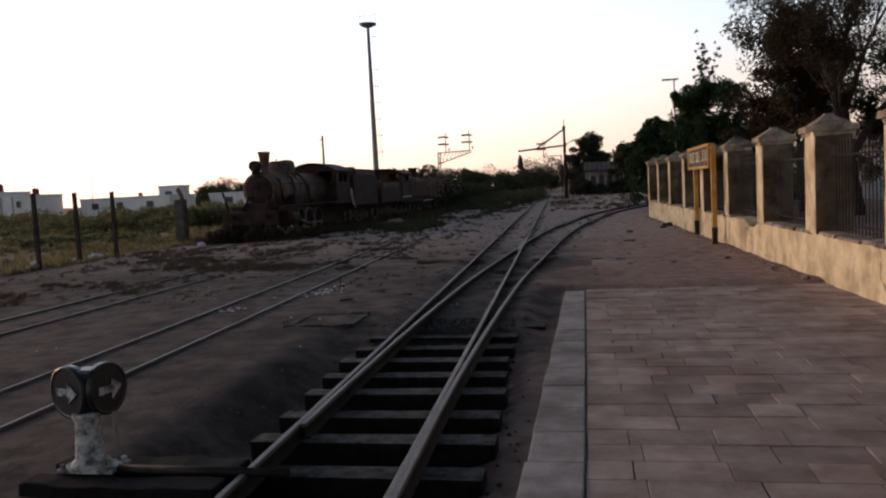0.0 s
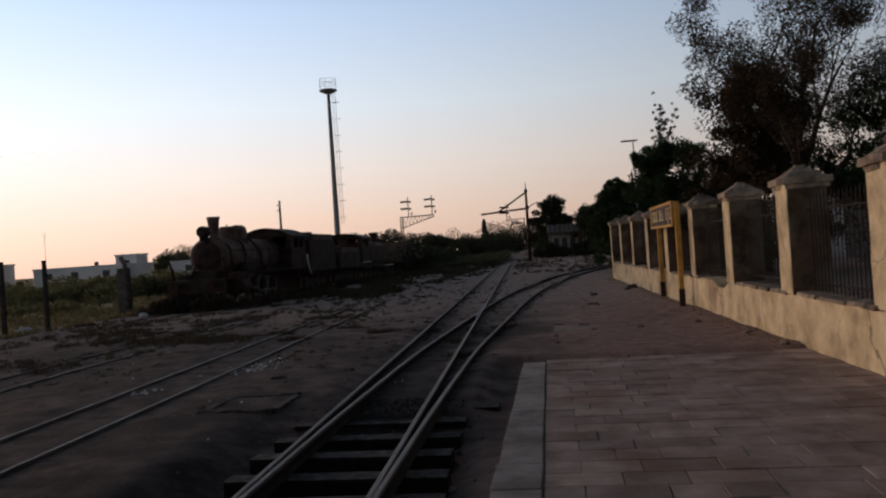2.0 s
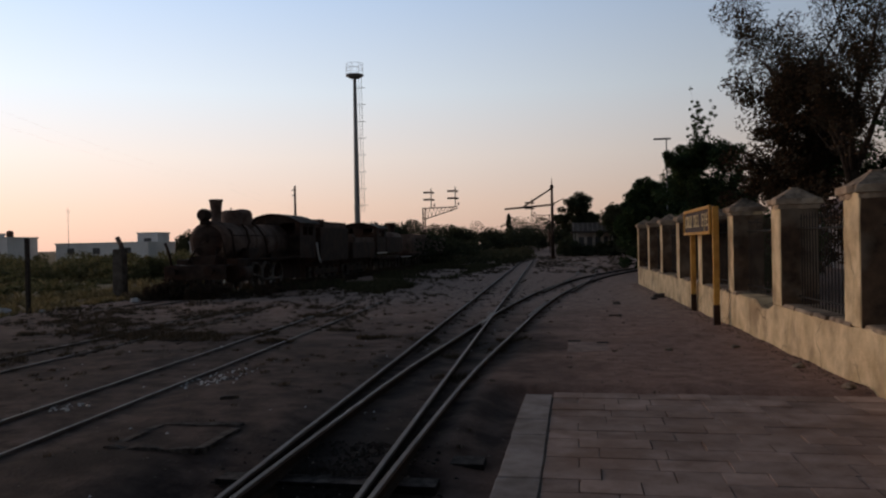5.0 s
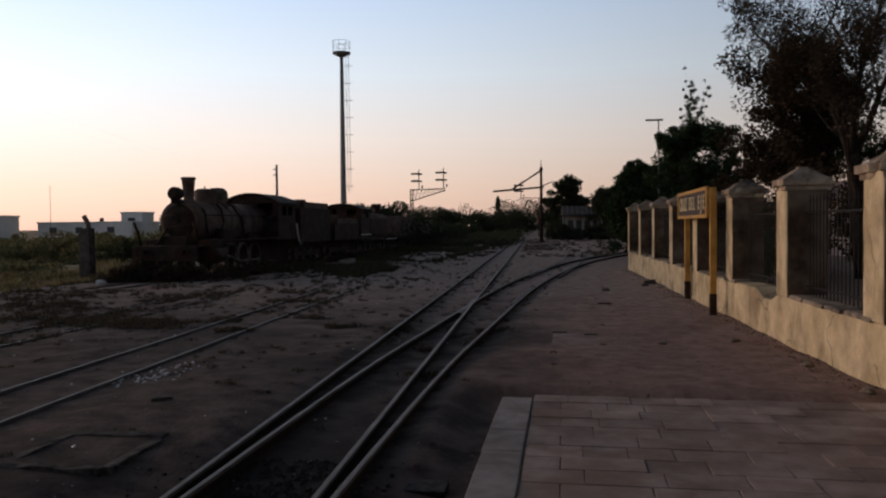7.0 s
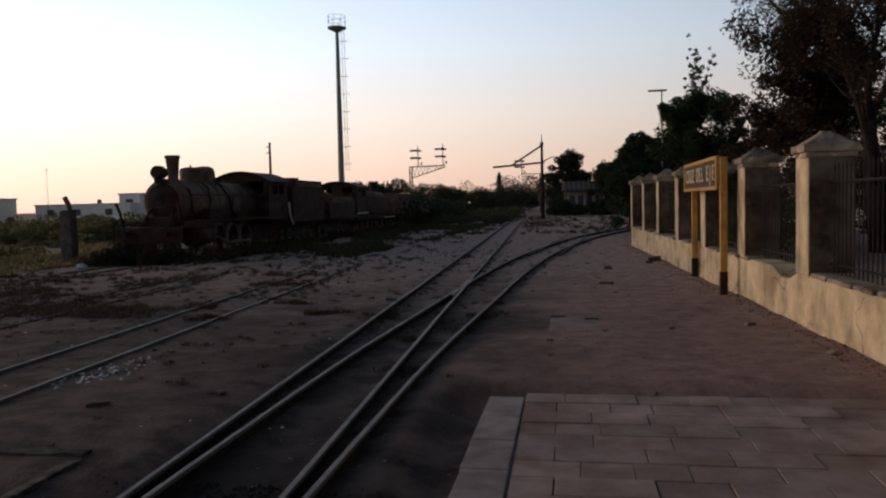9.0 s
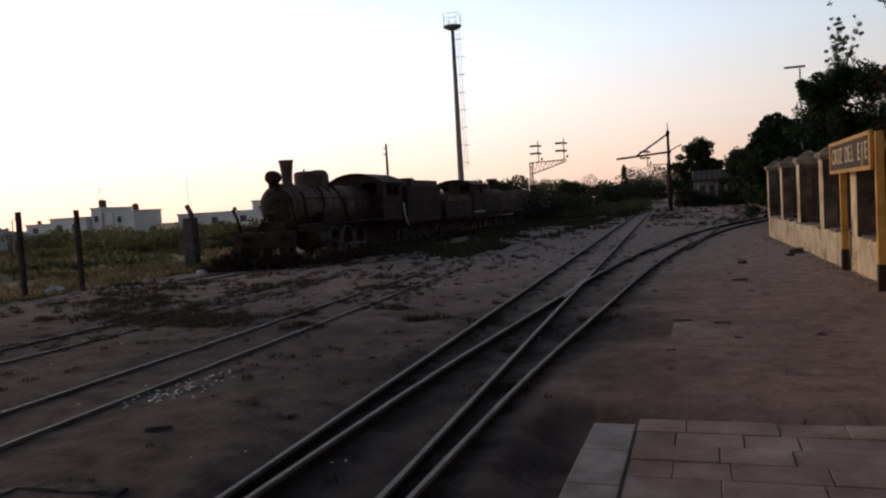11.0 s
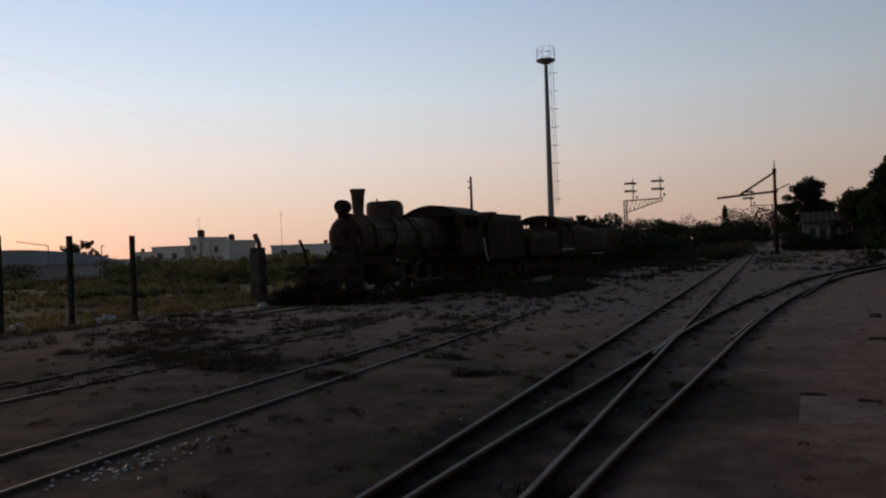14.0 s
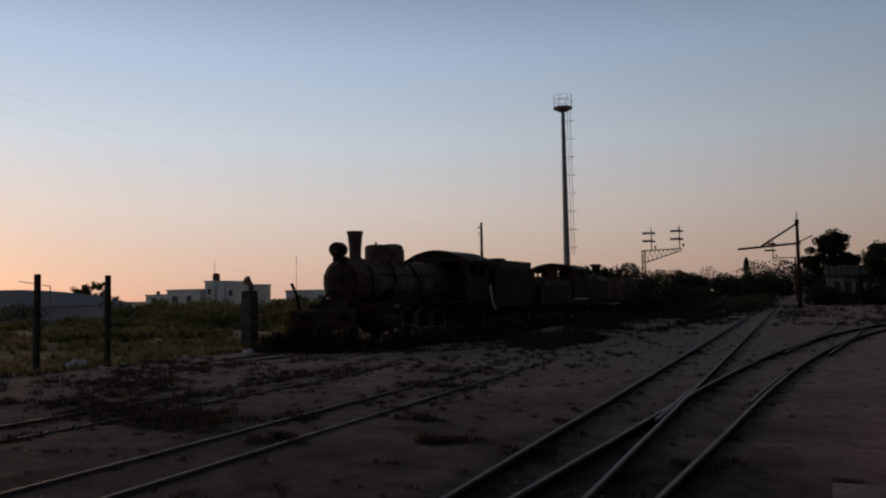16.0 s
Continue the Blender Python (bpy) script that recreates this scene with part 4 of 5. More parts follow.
for k in range(8):
    bm = B()
    z = 6.2 + 1.85 * k
    rod(bm, (0.25, -0.2, z), (1.25, -0.2, z), 0.03, n=5)
    part("ladder_bracket", bm, GALV, mast)


# ---- signals and poles ----
def semaphore(parent, x, z, arms, reach, r=0.06):
    bm = B()
    rod(bm, (x, 0, z - 0.1), (x, 0, z + 2.25), r, n=8)
    rod(bm, (x, 0, z + 2.25), (x, 0, z + 2.6), r * 1.3, 0.01, n=8)
    p = part("signal_doll", bm, BLACK, parent, "short signal post")
    for k in range(arms):
        zz = z + 1.05 + 0.9 * k
        bm = B()
        box(bm, x - reach, x + 0.1, -0.1, -0.06, zz - 0.12, zz + 0.12, 0.005)
        part("signal_arm", bm, BLACK, p, "dark semaphore arm")
        bm = B()
        box(bm, x + 0.08, x + 0.42, -0.12, -0.04, zz - 0.16, zz + 0.06, 0.01)
        part("spectacle", bm, BLACK, p)
    bm = B()
    rod(bm, (x + 0.4, 0, z + 0.15), (x + 0.4, 0, z + 0.5), 0.1, n=8)
    part("signal_lamp", bm, BLACK, p)
    return p


bracket = thing("bracket_signal", (-19.2, 100.0, 0), "bracket semaphore signal with two posts and four arms", "signal")
bm = B()
for x in (-0.15, 0.15):
    rod(bm, (x, 0, 0), (x, 0, 6.3), 0.08, n=6)
for k in range(10):
    rod(bm, (-0.15, 0, 0.6 * k), (0.15, 0, 0.6 * k + 0.6), 0.03, n=4)
part("lattice_post", bm, BLACK, bracket, "lattice steel post")
bm = B()
rod(bm, (-0.2, 0, 6.3), (4.3, 0, 6.4), 0.07, n=6)
rod(bm, (0, 0, 4.9), (4.3, 0, 6.2), 0.06, n=6)
for k in range(8):
    u = 0.5 * k
    rod(bm, (u, 0, 4.95 + 0.3 * u), (u + 0.25, 0, 6.32), 0.03, n=4)
    rod(bm, (u + 0.25, 0, 6.32), (u + 0.5, 0, 4.95 + 0.3 * (u + 0.5)), 0.03, n=4)
part("bracket_truss", bm, BLACK, bracket, "triangulated steel bracket")
semaphore(bracket, 0.95, 6.35, 2, 1.0)
semaphore(bracket, 4.05, 6.45, 2, 1.0)

gantry = thing("bracket_mast", (-2.52, 84.0, 0), "slender dark steel post with a raking bracket arm", "mast")
bm = B()
lathe(bm, [(-0.2, 0.2), (3, 0.17), (7.2, 0.12), (7.25, 0.17), (7.6, 0.17), (7.62, 0.05), (8.35, 0.03)], (0, 0, 0), "z", 10)
part("post", bm, BLACK, gantry)
bm = B()
rod(bm, (0.25, 0, 5.6), (-4.9, 0, 5.25), 0.1, n=6)
part("horizontal_arm", bm, BLACK, gantry)
bm = B()
rod(bm, (0, 0, 7.3), (-3.0, 0, 5.4), 0.09, n=6)
part("raking_stay", bm, BLACK, gantry)
bm = B()
rod(bm, (0.1, 0, 5.7), (1.2, 0, 6.2), 0.05, n=5)
part("short_arm", bm, BLACK, gantry)
far_signal = thing("far_signal", (-4.4, 125.0, 0), "small bracket semaphore far down the line", "signal")
bm = B()
rod(bm, (0, 0, 0), (0, 0, 6.0), 0.09, n=6)
rod(bm, (0.1, 0, 5.9), (-2.9, 0, 5.95), 0.06, n=5)
rod(bm, (0, 0, 5.0), (-2.8, 0, 5.85), 0.05, n=5)
part("post", bm, BLACK, far_signal)
semaphore(far_signal, -2.7, 5.95, 2, 1.1)


def pole(x, y, h, name, label):
    t = thing(name, (x, y, 0), label, "pole")
    bm = B()
    lathe(bm, [(-0.2, 0.11), (h * 0.5, 0.09), (h, 0.065)], (0, 0, 0), "z", 10)
    part("shaft", bm, POSTWOOD, t)
    for k in range(2):
        bm = B()
        rod(bm, (-0.22, 0, h - 0.3 - 0.35 * k), (0.05, 0, h - 0.25 - 0.35 * k), 0.03, n=6)
        part("insulator_arm", bm, POSTWOOD, t)


pole(-17.85, 51.0, 5.75, "telegraph_pole", "weathered timber telegraph pole behind the locomotive")
lamp = thing("street_lamp", (5.15, 48.2, 0), "thin street lamp pole among the trees", "street lamp")
bm = B()
rod(bm, (0, 0, 0), (0, 0, 7.45), 0.055, 0.035)
part("pole", bm, GALV, lamp)
bm = B()
box(bm, -0.7, 0.25, -0.06, 0.06, 7.4, 7.5, 0.02)
part("lamp_head", bm, GALV, lamp)


# ---- foliage helpers ----
def leaf_cloud(verts, faces, centre, radius, count, size, r, flat=0.8):
    for _ in range(count):
        while True:
            p = Vector((r.uniform(-1, 1), r.uniform(-1, 1), r.uniform(-1, 1)))
            if p.length < 1:
                break
        c = Vector(centre) + Vector((p.x * radius, p.y * radius, p.z * radius * flat))
        a = Vector((r.uniform(-1, 1), r.uniform(-1, 1), r.uniform(-1, 1))).normalized()
        b = a.orthogonal().normalized()
        s = size * r.uniform(0.6, 1.4)
        i = len(verts)
        verts += [c - a * s, c + b * s * 0.45, c + a * s, c - b * s * 0.45]
        faces.append((i, i + 1, i + 2, i + 3))


def cloud_mesh(name, verts, faces, mat):
    me = bpy.data.meshes.new(name)
    me.from_pydata([tuple(v) for v in verts], [], faces)
    me.materials.append(mat)
    return me


def tree(place, height, spread, label, mat, seed, trunk_r=0.22, leaf=0.09, density=70, start=0.25, name="tree", lean=0.0, clump=(0.13, 0.24), gaps=0.0, fill=0, cone=False):
    r = random.Random(seed)
    t = thing(name, place, label, "tree")
    bm = B()
    verts, faces = [], []
    tips = []

    def limb(p, d, length, rad, level):
        pts, radii = [p], [rad]
        q = p
        for k in range(4):
            d = (d + Vector((r.uniform(-0.25, 0.25), r.uniform(-0.25, 0.25), r.uniform(-0.05, 0.22)))).normalized()
            q = q + d * length / 4
            pts.append(q)
            radii.append(max(rad * (1 - 0.17 * (k + 1)), 0.006))
        tube(bm, pts, radii, 6 if level < 2 else 4)
        if level >= 3:
            tips.append(q)
            tips.append(pts[2])
            return
        for k in range(4 if level else 6):
            i = r.choice((2, 3, 4)) if level else 1 + k % 4
            side = Vector((r.uniform(-1, 1), r.uniform(-1, 1), r.uniform(0.0, 0.8))).normalized()
            limb(pts[i], (d * 0.45 + side).normalized(), length * r.uniform(0.5, 0.72), radii[i] * 0.6, level + 1)
        if level == 2:
            tips.append(q)

    limb(Vector((0, 0, -0.1)), Vector((lean, 0, 1)).normalized(), height * 0.55, trunk_r, 0)
    # scale the crown to the wanted spread and height
    top = max(p.z for p in tips)
    wide = max(math.hypot(p.x, p.y) for p in tips)
    kz, kx = (height * 0.97) / top, spread / wide
    for v in bm.verts:
        v.co.z *= kz
        k = 1 + (kx - 1) * min(1, max(0, v.co.z / (height * 0.4)))
        v.co.x *= k
        v.co.y *= k
    part("trunk", bm, BARK, t, "dark forked trunk with limbs")
    for p in tips:
        if r.random() < gaps:
            continue
        z = p.z * kz
        if z < height * start * 0.6:
            continue
        k = 1 + (kx - 1) * min(1, max(0, z / (height * 0.4)))
        leaf_cloud(verts, faces, (p.x * k, p.y * k, z), spread * r.uniform(*clump), int(density * r.uniform(0.4, 1.3)), leaf, r)
    for _ in range(fill):
        h = r.uniform(0.06, 0.97)
        wide = spread * ((1.05 - h) if cone else max(0.15, math.sin(math.pi * min(1, 0.22 + 0.72 * h))))
        a, d = r.uniform(0, 6.283), math.sqrt(r.random()) * wide
        leaf_cloud(verts, faces, (d * math.cos(a), d * math.sin(a), h * height), spread * r.uniform(0.1, 0.22), density, leaf, r)
    crown = new("crown", cloud_mesh("crown", verts, faces, mat))
    crown.parent = t
    return t


tree((9.6, 30.5, 0), 15.0, 5.4, "large dark russet leaved tree behind the boundary wall", RUSSET, 3, 0.36, 0.064, 250, 0.3, clump=(0.075, 0.16), gaps=0.04, fill=26)
tree((8.7, 34.0, 0), 8.4, 3.1, "dense dark russet tree beside the big one", RUSSET, 17, 0.2, 0.085, 150, 0.05, clump=(0.14, 0.26), fill=110)
tree((6.8, 46.0, 0), 7.1, 3.4, "bushy green tree leaning over the wall", LEAF, 11, 0.2, 0.1, 190, 0.0, clump=(0.06, 0.16), gaps=0.15, fill=46)
tree((4.2, 48.5, 0), 5.4, 2.1, "low leafy tree by the end of the wall", LEAF, 13, 0.14, 0.1, 150, 0.0, clump=(0.08, 0.2), gaps=0.1, fill=40)
tree((6.1, 44.0, 0), 9.7, 1.2, "slender young tree with sparse twigs", LEAF, 21, 0.12, 0.07, 26, 0.2, clump=(0.05, 0.13), gaps=0.2)
tree((13.2, 33.0, 0), 7.0, 4.0, "dark tree behind the railings", LEAF, 31, 0.28, 0.1, 90, 0.05, clump=(0.07, 0.15), gaps=0.2, fill=14)
tree((6.6, 56.0, 0), 5.6, 3.2, "low dark green tree by the spur", LEAF, 41, 0.15, 0.12, 150, 0.0, fill=60)
tree((5.6, 99.0, 0), 6.2, 3.4, "spreading dark tree beside the hut", WOODS, 51, 0.25, 0.15, 150, 0.0, fill=70)
tree((0.0, 109.0, 0), 8.2, 3.3, "round crowned tree behind the hut", WOODS, 61, 0.25, 0.15, 150, 0.15, clump=(0.1, 0.22), gaps=0.1, fill=40)
tree((10.5, 72.0, 0), 6.5, 5.0, "dark tree behind the end of the wall", WOODS, 71, 0.25, 0.15, 150, 0.0, fill=70)
tree((-15.2, 175.0, 0), 8.2, 1.8, "dark conifer far down the line", WOODS, 81, 0.2, 0.22, 110, 0.0, gaps=1.0, fill=60, cone=True)


# far woods: one uneven belt of foliage
def belt(name, label, rows, mat, seed, leaf):
    r = random.Random(seed)
    verts, faces = [], []
    for x, y, h, rad, cnt in rows:
        for _ in range(5):
            leaf_cloud(verts, faces, (x + r.uniform(-rad, rad), y + r.uniform(-rad, rad), h * r.uniform(0.25, 0.75)), rad * r.uniform(0.5, 0.9), cnt, leaf, r, flat=min(1.0, 0.5 * h / rad))
    tagged(new(name, cloud_mesh(name, verts, faces, mat)), label, "trees", kind="stuff")


r = random.Random(5)
belt("far_woods", "dark belt of trees and scrub along the line", [(-80 + 1.15 * k + r.uniform(-1, 1), 150 + r.uniform(-12, 25), r.uniform(4.2, 6.6), r.uniform(1.7, 3.0), 330) for k in range(80)], WOODS, 6, 0.17)
belt("trackside_scrub", "low dark scrub behind the parked train", [(-19 + r.uniform(-6, 8) - 0.06 * (y - 60), y, r.uniform(1.4, 2.9), r.uniform(1.0, 1.9), 130) for y in [62 + 1.5 * k for k in range(46)] for _ in range(2)] + [(r.uniform(-24, -18.5), r.uniform(84, 94), r.uniform(3.4, 4.8), r.uniform(1.2, 1.9), 420) for _ in range(10)], WOODS, 8, 0.16)
belt("low_scrub", "low olive scrub beside the line", [(r.uniform(-14, -5.0) - 0.03 * (y - 70), y, r.uniform(0.4, 1.0), r.uniform(0.6, 1.3), 90) for y in [68 + 1.2 * k for k in range(64)]], DULLGRASS, 10, 0.1)
belt("right_scrub", "dark bushes round the hut", [(r.uniform(6.0, 16), r.uniform(84, 108), r.uniform(1.4, 3.0), r.uniform(1.2, 2.2), 170) for k in range(26)] + [(r.uniform(-1.6, 4.0), r.uniform(95, 97.5), r.uniform(0.7, 1.5), 0.8, 150) for _ in range(9)] + [(r.uniform(-2.0, -0.6), r.uniform(96, 98), 2.2, 0.8, 170) for _ in range(4)], WOODS, 9, 0.11)


# ---- field: grass and bushes left of the train ----
def tufts(name, label, spots, mat, seed, height, blades, width=0.012, category="grass"):
    r = random.Random(seed)
    verts, faces = [], []
    for x, y, k in spots:
        z = ground_z(x, y)
        for _ in range(int(blades * k)):
            a, d = r.uniform(0, 6.283), r.uniform(0, 0.16) * k
            bx, by = x + d * math.cos(a), y + d * math.sin(a)
            h = height * k * r.uniform(0.4, 1.1)
            lx, ly = r.uniform(-0.6, 0.6) * h, r.uniform(-0.6, 0.6) * h
            b = r.uniform(0, 6.283)
            wx, wy = width * math.cos(b), width * math.sin(b)
            i = len(verts)
            verts += [(bx - wx, by - wy, z - 0.02), (bx + wx, by + wy, z - 0.02), (bx + lx * 0.5 + wx * 0.7, by + ly * 0.5 + wy * 0.7, z + h * 0.65), (bx + lx, by + ly, z + h)]
            faces.append((i, i + 1, i + 2))
            faces.append((i, i + 2, i + 3))
    tagged(new(name, cloud_mesh(name, verts, faces, mat)), label, category, kind="stuff")


r = random.Random(12)


def clear(x, y):
    return noise.noise(Vector((x * 0.2, y * 0.2, 20.0))) > -0.02


spots = [(r.uniform(-65, -17.6), r.uniform(14, 80), r.uniform(0.7, 1.6)) for _ in range(6500)]
spots = [p for p in spots if clear(p[0], p[1])]
spots += [(r.uniform(-19.8, -15.7), r.uniform(13, 34), r.uniform(0.3, 0.9)) for _ in range(1500)]
tufts("field_grass", "tall yellow green grass of the open field", spots, GRASS, 13, 0.25, 20, 0.018)
spots = [(r.uniform(-15.6, -9.4), r.uniform(19, 60), r.uniform(0.4, 1.0)) for _ in range(1500)] + [(r.uniform(-12, -4.5), r.uniform(26, 90), r.uniform(0.4, 1.1)) for _ in range(1700)] + [(r.gauss(-13.6, 1.1), r.uniform(26, 76), r.uniform(1.0, 2.6)) for _ in range(1500)] + [(r.gauss(-14.0, 0.8), r.gauss(28.4, 0.7), r.uniform(1.2, 3.4)) for _ in range(110)]
spots += [p for p in [(r.uniform(-6, 5), r.uniform(48, 104), r.uniform(0.5, 1.3)) for _ in range(1800)] if abs(p[0] - main_x(p[1])) > 0.9]
tufts("yard_weeds", "dusty grey green weeds between the tracks", [p for p in spots if noise.noise(Vector((p[0] * 0.35, p[1] * 0.35, 7.0))) > -0.05], WEED, 14, 0.12, 30, 0.008, "weeds")
r = random.Random(77)
spots = []
for _ in range(6200):
    y = 30 + 66 * r.random() ** 1.3
    x = r.uniform(-12.6, -6.4 + 0.02 * (y - 30) - 0.5 * (y < 40))
    if r.random() < 0.3 + 1.6 * noise.noise(Vector((x * 0.3, y * 0.14, 41.0))):
        spots.append((x, y, r.uniform(0.6, 1.6)))
tufts("trackside_grass", "dull green grass patches beside the parked train", spots, DULLGRASS, 78, 0.2, 26, 0.014)
r = random.Random(12)
spots = [(r.uniform(-16.2, -8.8), r.uniform(12, 25), r.uniform(0.4, 1.1)) for _ in range(1500)]
spots = [p for p in spots if noise.noise(Vector((p[0] * 0.5, p[1] * 0.5, 31.0))) > 0.08]
spots += [(r.uniform(-8, 1.5), r.uniform(9, 40), r.uniform(0.2, 0.5)) for _ in range(170)]
spots += [p for p in [(r.uniform(-16, -2.6), r.uniform(12, 34), r.uniform(0.2, 0.65)) for _ in range(1500)] if r.random() < 0.35 + noise.noise(Vector((p[0] * 0.45, p[1] * 0.45, 52.0)))]
for line, y0, y1, n in ((siding_x, 19, 28, 300), (yard_x, 15, 27, 420), (main_x, 16, 40, 160), (branch_x, 16, 40, 200)):
    for _ in range(n):
        y = r.uniform(y0, y1)
        spots.append((line(y) + r.choice((-0.55, 0.45, 0.55, -0.42)) + r.gauss(0, 0.16), y, r.uniform(0.2, 0.75)))
for cx, cy, n, s in ((-8.2, 17.9, 110, 1.2), (-7.4, 17.6, 70, 0.9), (-9.6, 18.3, 70, 0.9), (-3.7, 17.8, 26, 0.4), (-6.3, 18.5, 30, 0.4), (-5.6, 17.2, 20, 0.35), (-4.6, 19.0, 16, 0.3), (-2.6, 17.5, 12, 0.25), (-1.0, 17.6, 10, 0.25), (-11.8, 21.0, 40, 0.9), (-10.7, 20.2, 30, 0.8), (-6.4, 22.5, 40, 0.9), (-7.2, 25.0, 50, 1.1), (-1.4, 13.5, 14, 0.3), (-1.9, 15.5, 10, 0.25)):
    spots += [(r.gauss(cx, s * 0.5), r.gauss(cy, s * 0.35), r.uniform(0.4, 1.0)) for _ in range(n)]
tufts("track_weeds", "low dark weed clumps among the rails", spots, WEED, 15, 0.09, 44, 0.007, "weeds")
r = random.Random(33)
belt("field_bushes", "green bushes in the field by the houses", [(r.uniform(-75, -24), r.uniform(42, 85), r.uniform(0.9, 1.75), r.uniform(0.7, 1.5), 110) for k in range(64)] + [(r.uniform(-31, -22), r.uniform(40, 54), r.uniform(1.0, 1.7), r.uniform(0.7, 1.4), 150) for k in range(26)] + [(r.uniform(-52, -20), r.uniform(24, 42), r.uniform(0.35, 0.8), r.uniform(0.5, 1.1), 90) for k in range(60)], FIELDLEAF, 34, 0.11)


r = random.Random(66)
belt("dry_brush", "dry brown brush heaped round the front of the locomotive", [(TRAIN_X + r.uniform(-1.0, 1.1), r.uniform(28.2, 29.2), r.uniform(0.35, 0.8), r.uniform(0.2, 0.36), 200) for _ in range(12)] + [(TRAIN_X + r.uniform(1.2, 1.9), r.uniform(30, 62), r.uniform(0.15, 0.36), r.uniform(0.25, 0.5), 90) for _ in range(40)], BRUSH, 67, 0.055)
r = random.Random(44)
belt("wall_shrubs", "dark shrubs close behind the boundary wall", [(wall_x(y) + r.uniform(1.8, 5.0), y, r.uniform(1.6, 3.2), r.uniform(0.6, 1.1), 120) for y in [27 + 0.9 * k for k in range(26)]], LEAF, 45, 0.09)


# ---- fence posts, stump and litter ----
def fence_post(x, y, h):
    t = thing("fence_post", (x, y, ground_z(x, y) - 0.06), "dark weathered fence post at the edge of the field", "fence post", "posts of the field fence")
    bm = B()
    box(bm, -0.055, 0.055, -0.055, 0.055, 0, h, 0.012)
    bmesh.ops.subdivide_edges(bm, edges=[e for e in bm.edges if e.calc_length() > 1], cuts=6)
    for v in bm.verts:
        v.co.x += 0.01 * noise.noise(v.co * 3)
    part("shaft", bm, POSTWOOD, t)


for x, y in ((-15.5, 17.0), (-16.0, 19.9), (-15.95, 21.7), (-15.87, 23.55), (-15.9, 14.2)):
    fence_post(x, y, 1.75 if y < 17.5 else 2.3)
stump = thing("concrete_post", (-17.1, 30.2, 0), "broken concrete gate post with bent iron", "post")
bm = B()
box(bm, -0.2, 0.2, -0.17, 0.17, -0.1, 1.85, 0.04)
for v in bm.verts:
    v.co += Vector((0.05, 0.05, 0.04)) * noise.noise(v.co * 2)
part("block", bm, DULLSTONE, stump, "crumbling grey concrete block")
bm = B()
tube(bm, [(0.08, 0, 1.75), (0.06, 0, 2.0), (-0.1, 0, 2.3)], 0.09)
part("bent_head", bm, RUST, stump)


def litter_bag(x, y, s, seed):
    bm = B()
    bmesh.ops.create_icosphere(bm, subdivisions=3, radius=s)
    for v in bm.verts:
        v.co *= 1 + 0.5 * noise.noise(v.co * (2.2 / s) + Vector((seed, 0, 0)))
        v.co.z *= 0.6
    solid("plastic_bag", bm, LITTER, "crumpled pale plastic bag lying on the weeds", "litter", "litter along the fence", place=(x, y, ground_z(x, y) + 0.4 * s))


for k, (x, y, s) in enumerate(((-16.4, 23.1, 0.22), (-16.7, 22.6, 0.12), (-17.0, 21.0, 0.15), (-15.7, 23.9, 0.09), (-14.9, 27.6, 0.15), (-17.6, 19.8, 0.17))):
    litter_bag(x, y, s, k)

# low kerb frame of a filled pit between the tracks
pit = thing("pit_frame", (-3.55, 9.9, ground_z(-3.55, 9.9)), "worn dark rectangular kerb round a filled pit", "pit frame")
for a, b, c, d in ((-0.42, 0.42, 0.42, 0.52), (-0.42, 0.42, -0.52, -0.42), (-0.5, -0.4, -0.52, 0.52), (0.38, 0.48, -0.45, 0.4)):
    bm = B()
    box(bm, a, b, c, d, -0.1, 0.022, 0.012)
    bmesh.ops.subdivide_edges(bm, edges=[e for e in bm.edges if e.calc_length() > 0.4], cuts=5)
    for v in bm.verts:
        v.co += Vector((0.04, 0.04, 0.035)) * noise.noise(v.co * 5)
    part("kerb_bar", bm, TIE, pit)
cover = thing("drain_cover", (0.42, 16.5, ground_z(0.42, 16.5) - 0.003), "flush pale concrete drain cover in the earth", "drain cover")
bm = B()
box(bm, -0.35, 0.33, -0.55, 0.75, -0.06, 0.008, 0.006)
part("slab", bm, COVER, cover)
for x0, x1, y in ((-0.36, -0.12, 0.86), (0.16, 0.36, 0.62)):
    bm = B()
    box(bm, x0, x1, y - 0.035, y + 0.035, -0.03, 0.025, 0.01)
    part("broken_edge", bm, TIE, cover)


# ---- point indicator in the foreground ----
stand = thing("switch_stand", (-3.13, 4.0, ground_z(-3.13, 4.0)), "black round point indicator discs with white arrows on a pale stand", "switch stand")
for y in (-0.2, 0.14):
    bm = B()
    box(bm, -0.34, 0.98, y - 0.1, y + 0.1, -0.12, 0.085, 0.015)
    bmesh.ops.subdivide_edges(bm, edges=[e for e in bm.edges if e.calc_length() > 1], cuts=9)
    for v in bm.verts:
        v.co += Vector((0.02, 0.02, 0.015)) * noise.noise(v.co * 4)
    part("timber_bearer", bm, TIMBER_SHADE, stand, "oil blackened timber bearer")
bm = B()
box(bm, -0.2, 0.2, -0.11, 0.11, 0.085, 0.115, 0.012)
for x in (-0.16, 0.16):
    for y in (-0.09, 0.09):
        rod(bm, (x, y, 0.115), (x, y, 0.14), 0.018, n=6)
part("base_plate", bm, CHIPPED, stand, "chipped white iron base plate")
bm = B()
lathe(bm, [(0.112, 0.13), (0.135, 0.12), (0.16, 0.092), (0.4, 0.075), (0.43, 0.09), (0.46, 0.09)], (-0.02, 0, 0), "z", 18)
for v in bm.verts:
    v.co.x += 0.006 * noise.noise(v.co * 14)
part("pedestal", bm, CHIPPED, stand, "chipped white cast pedestal")
bm = B()
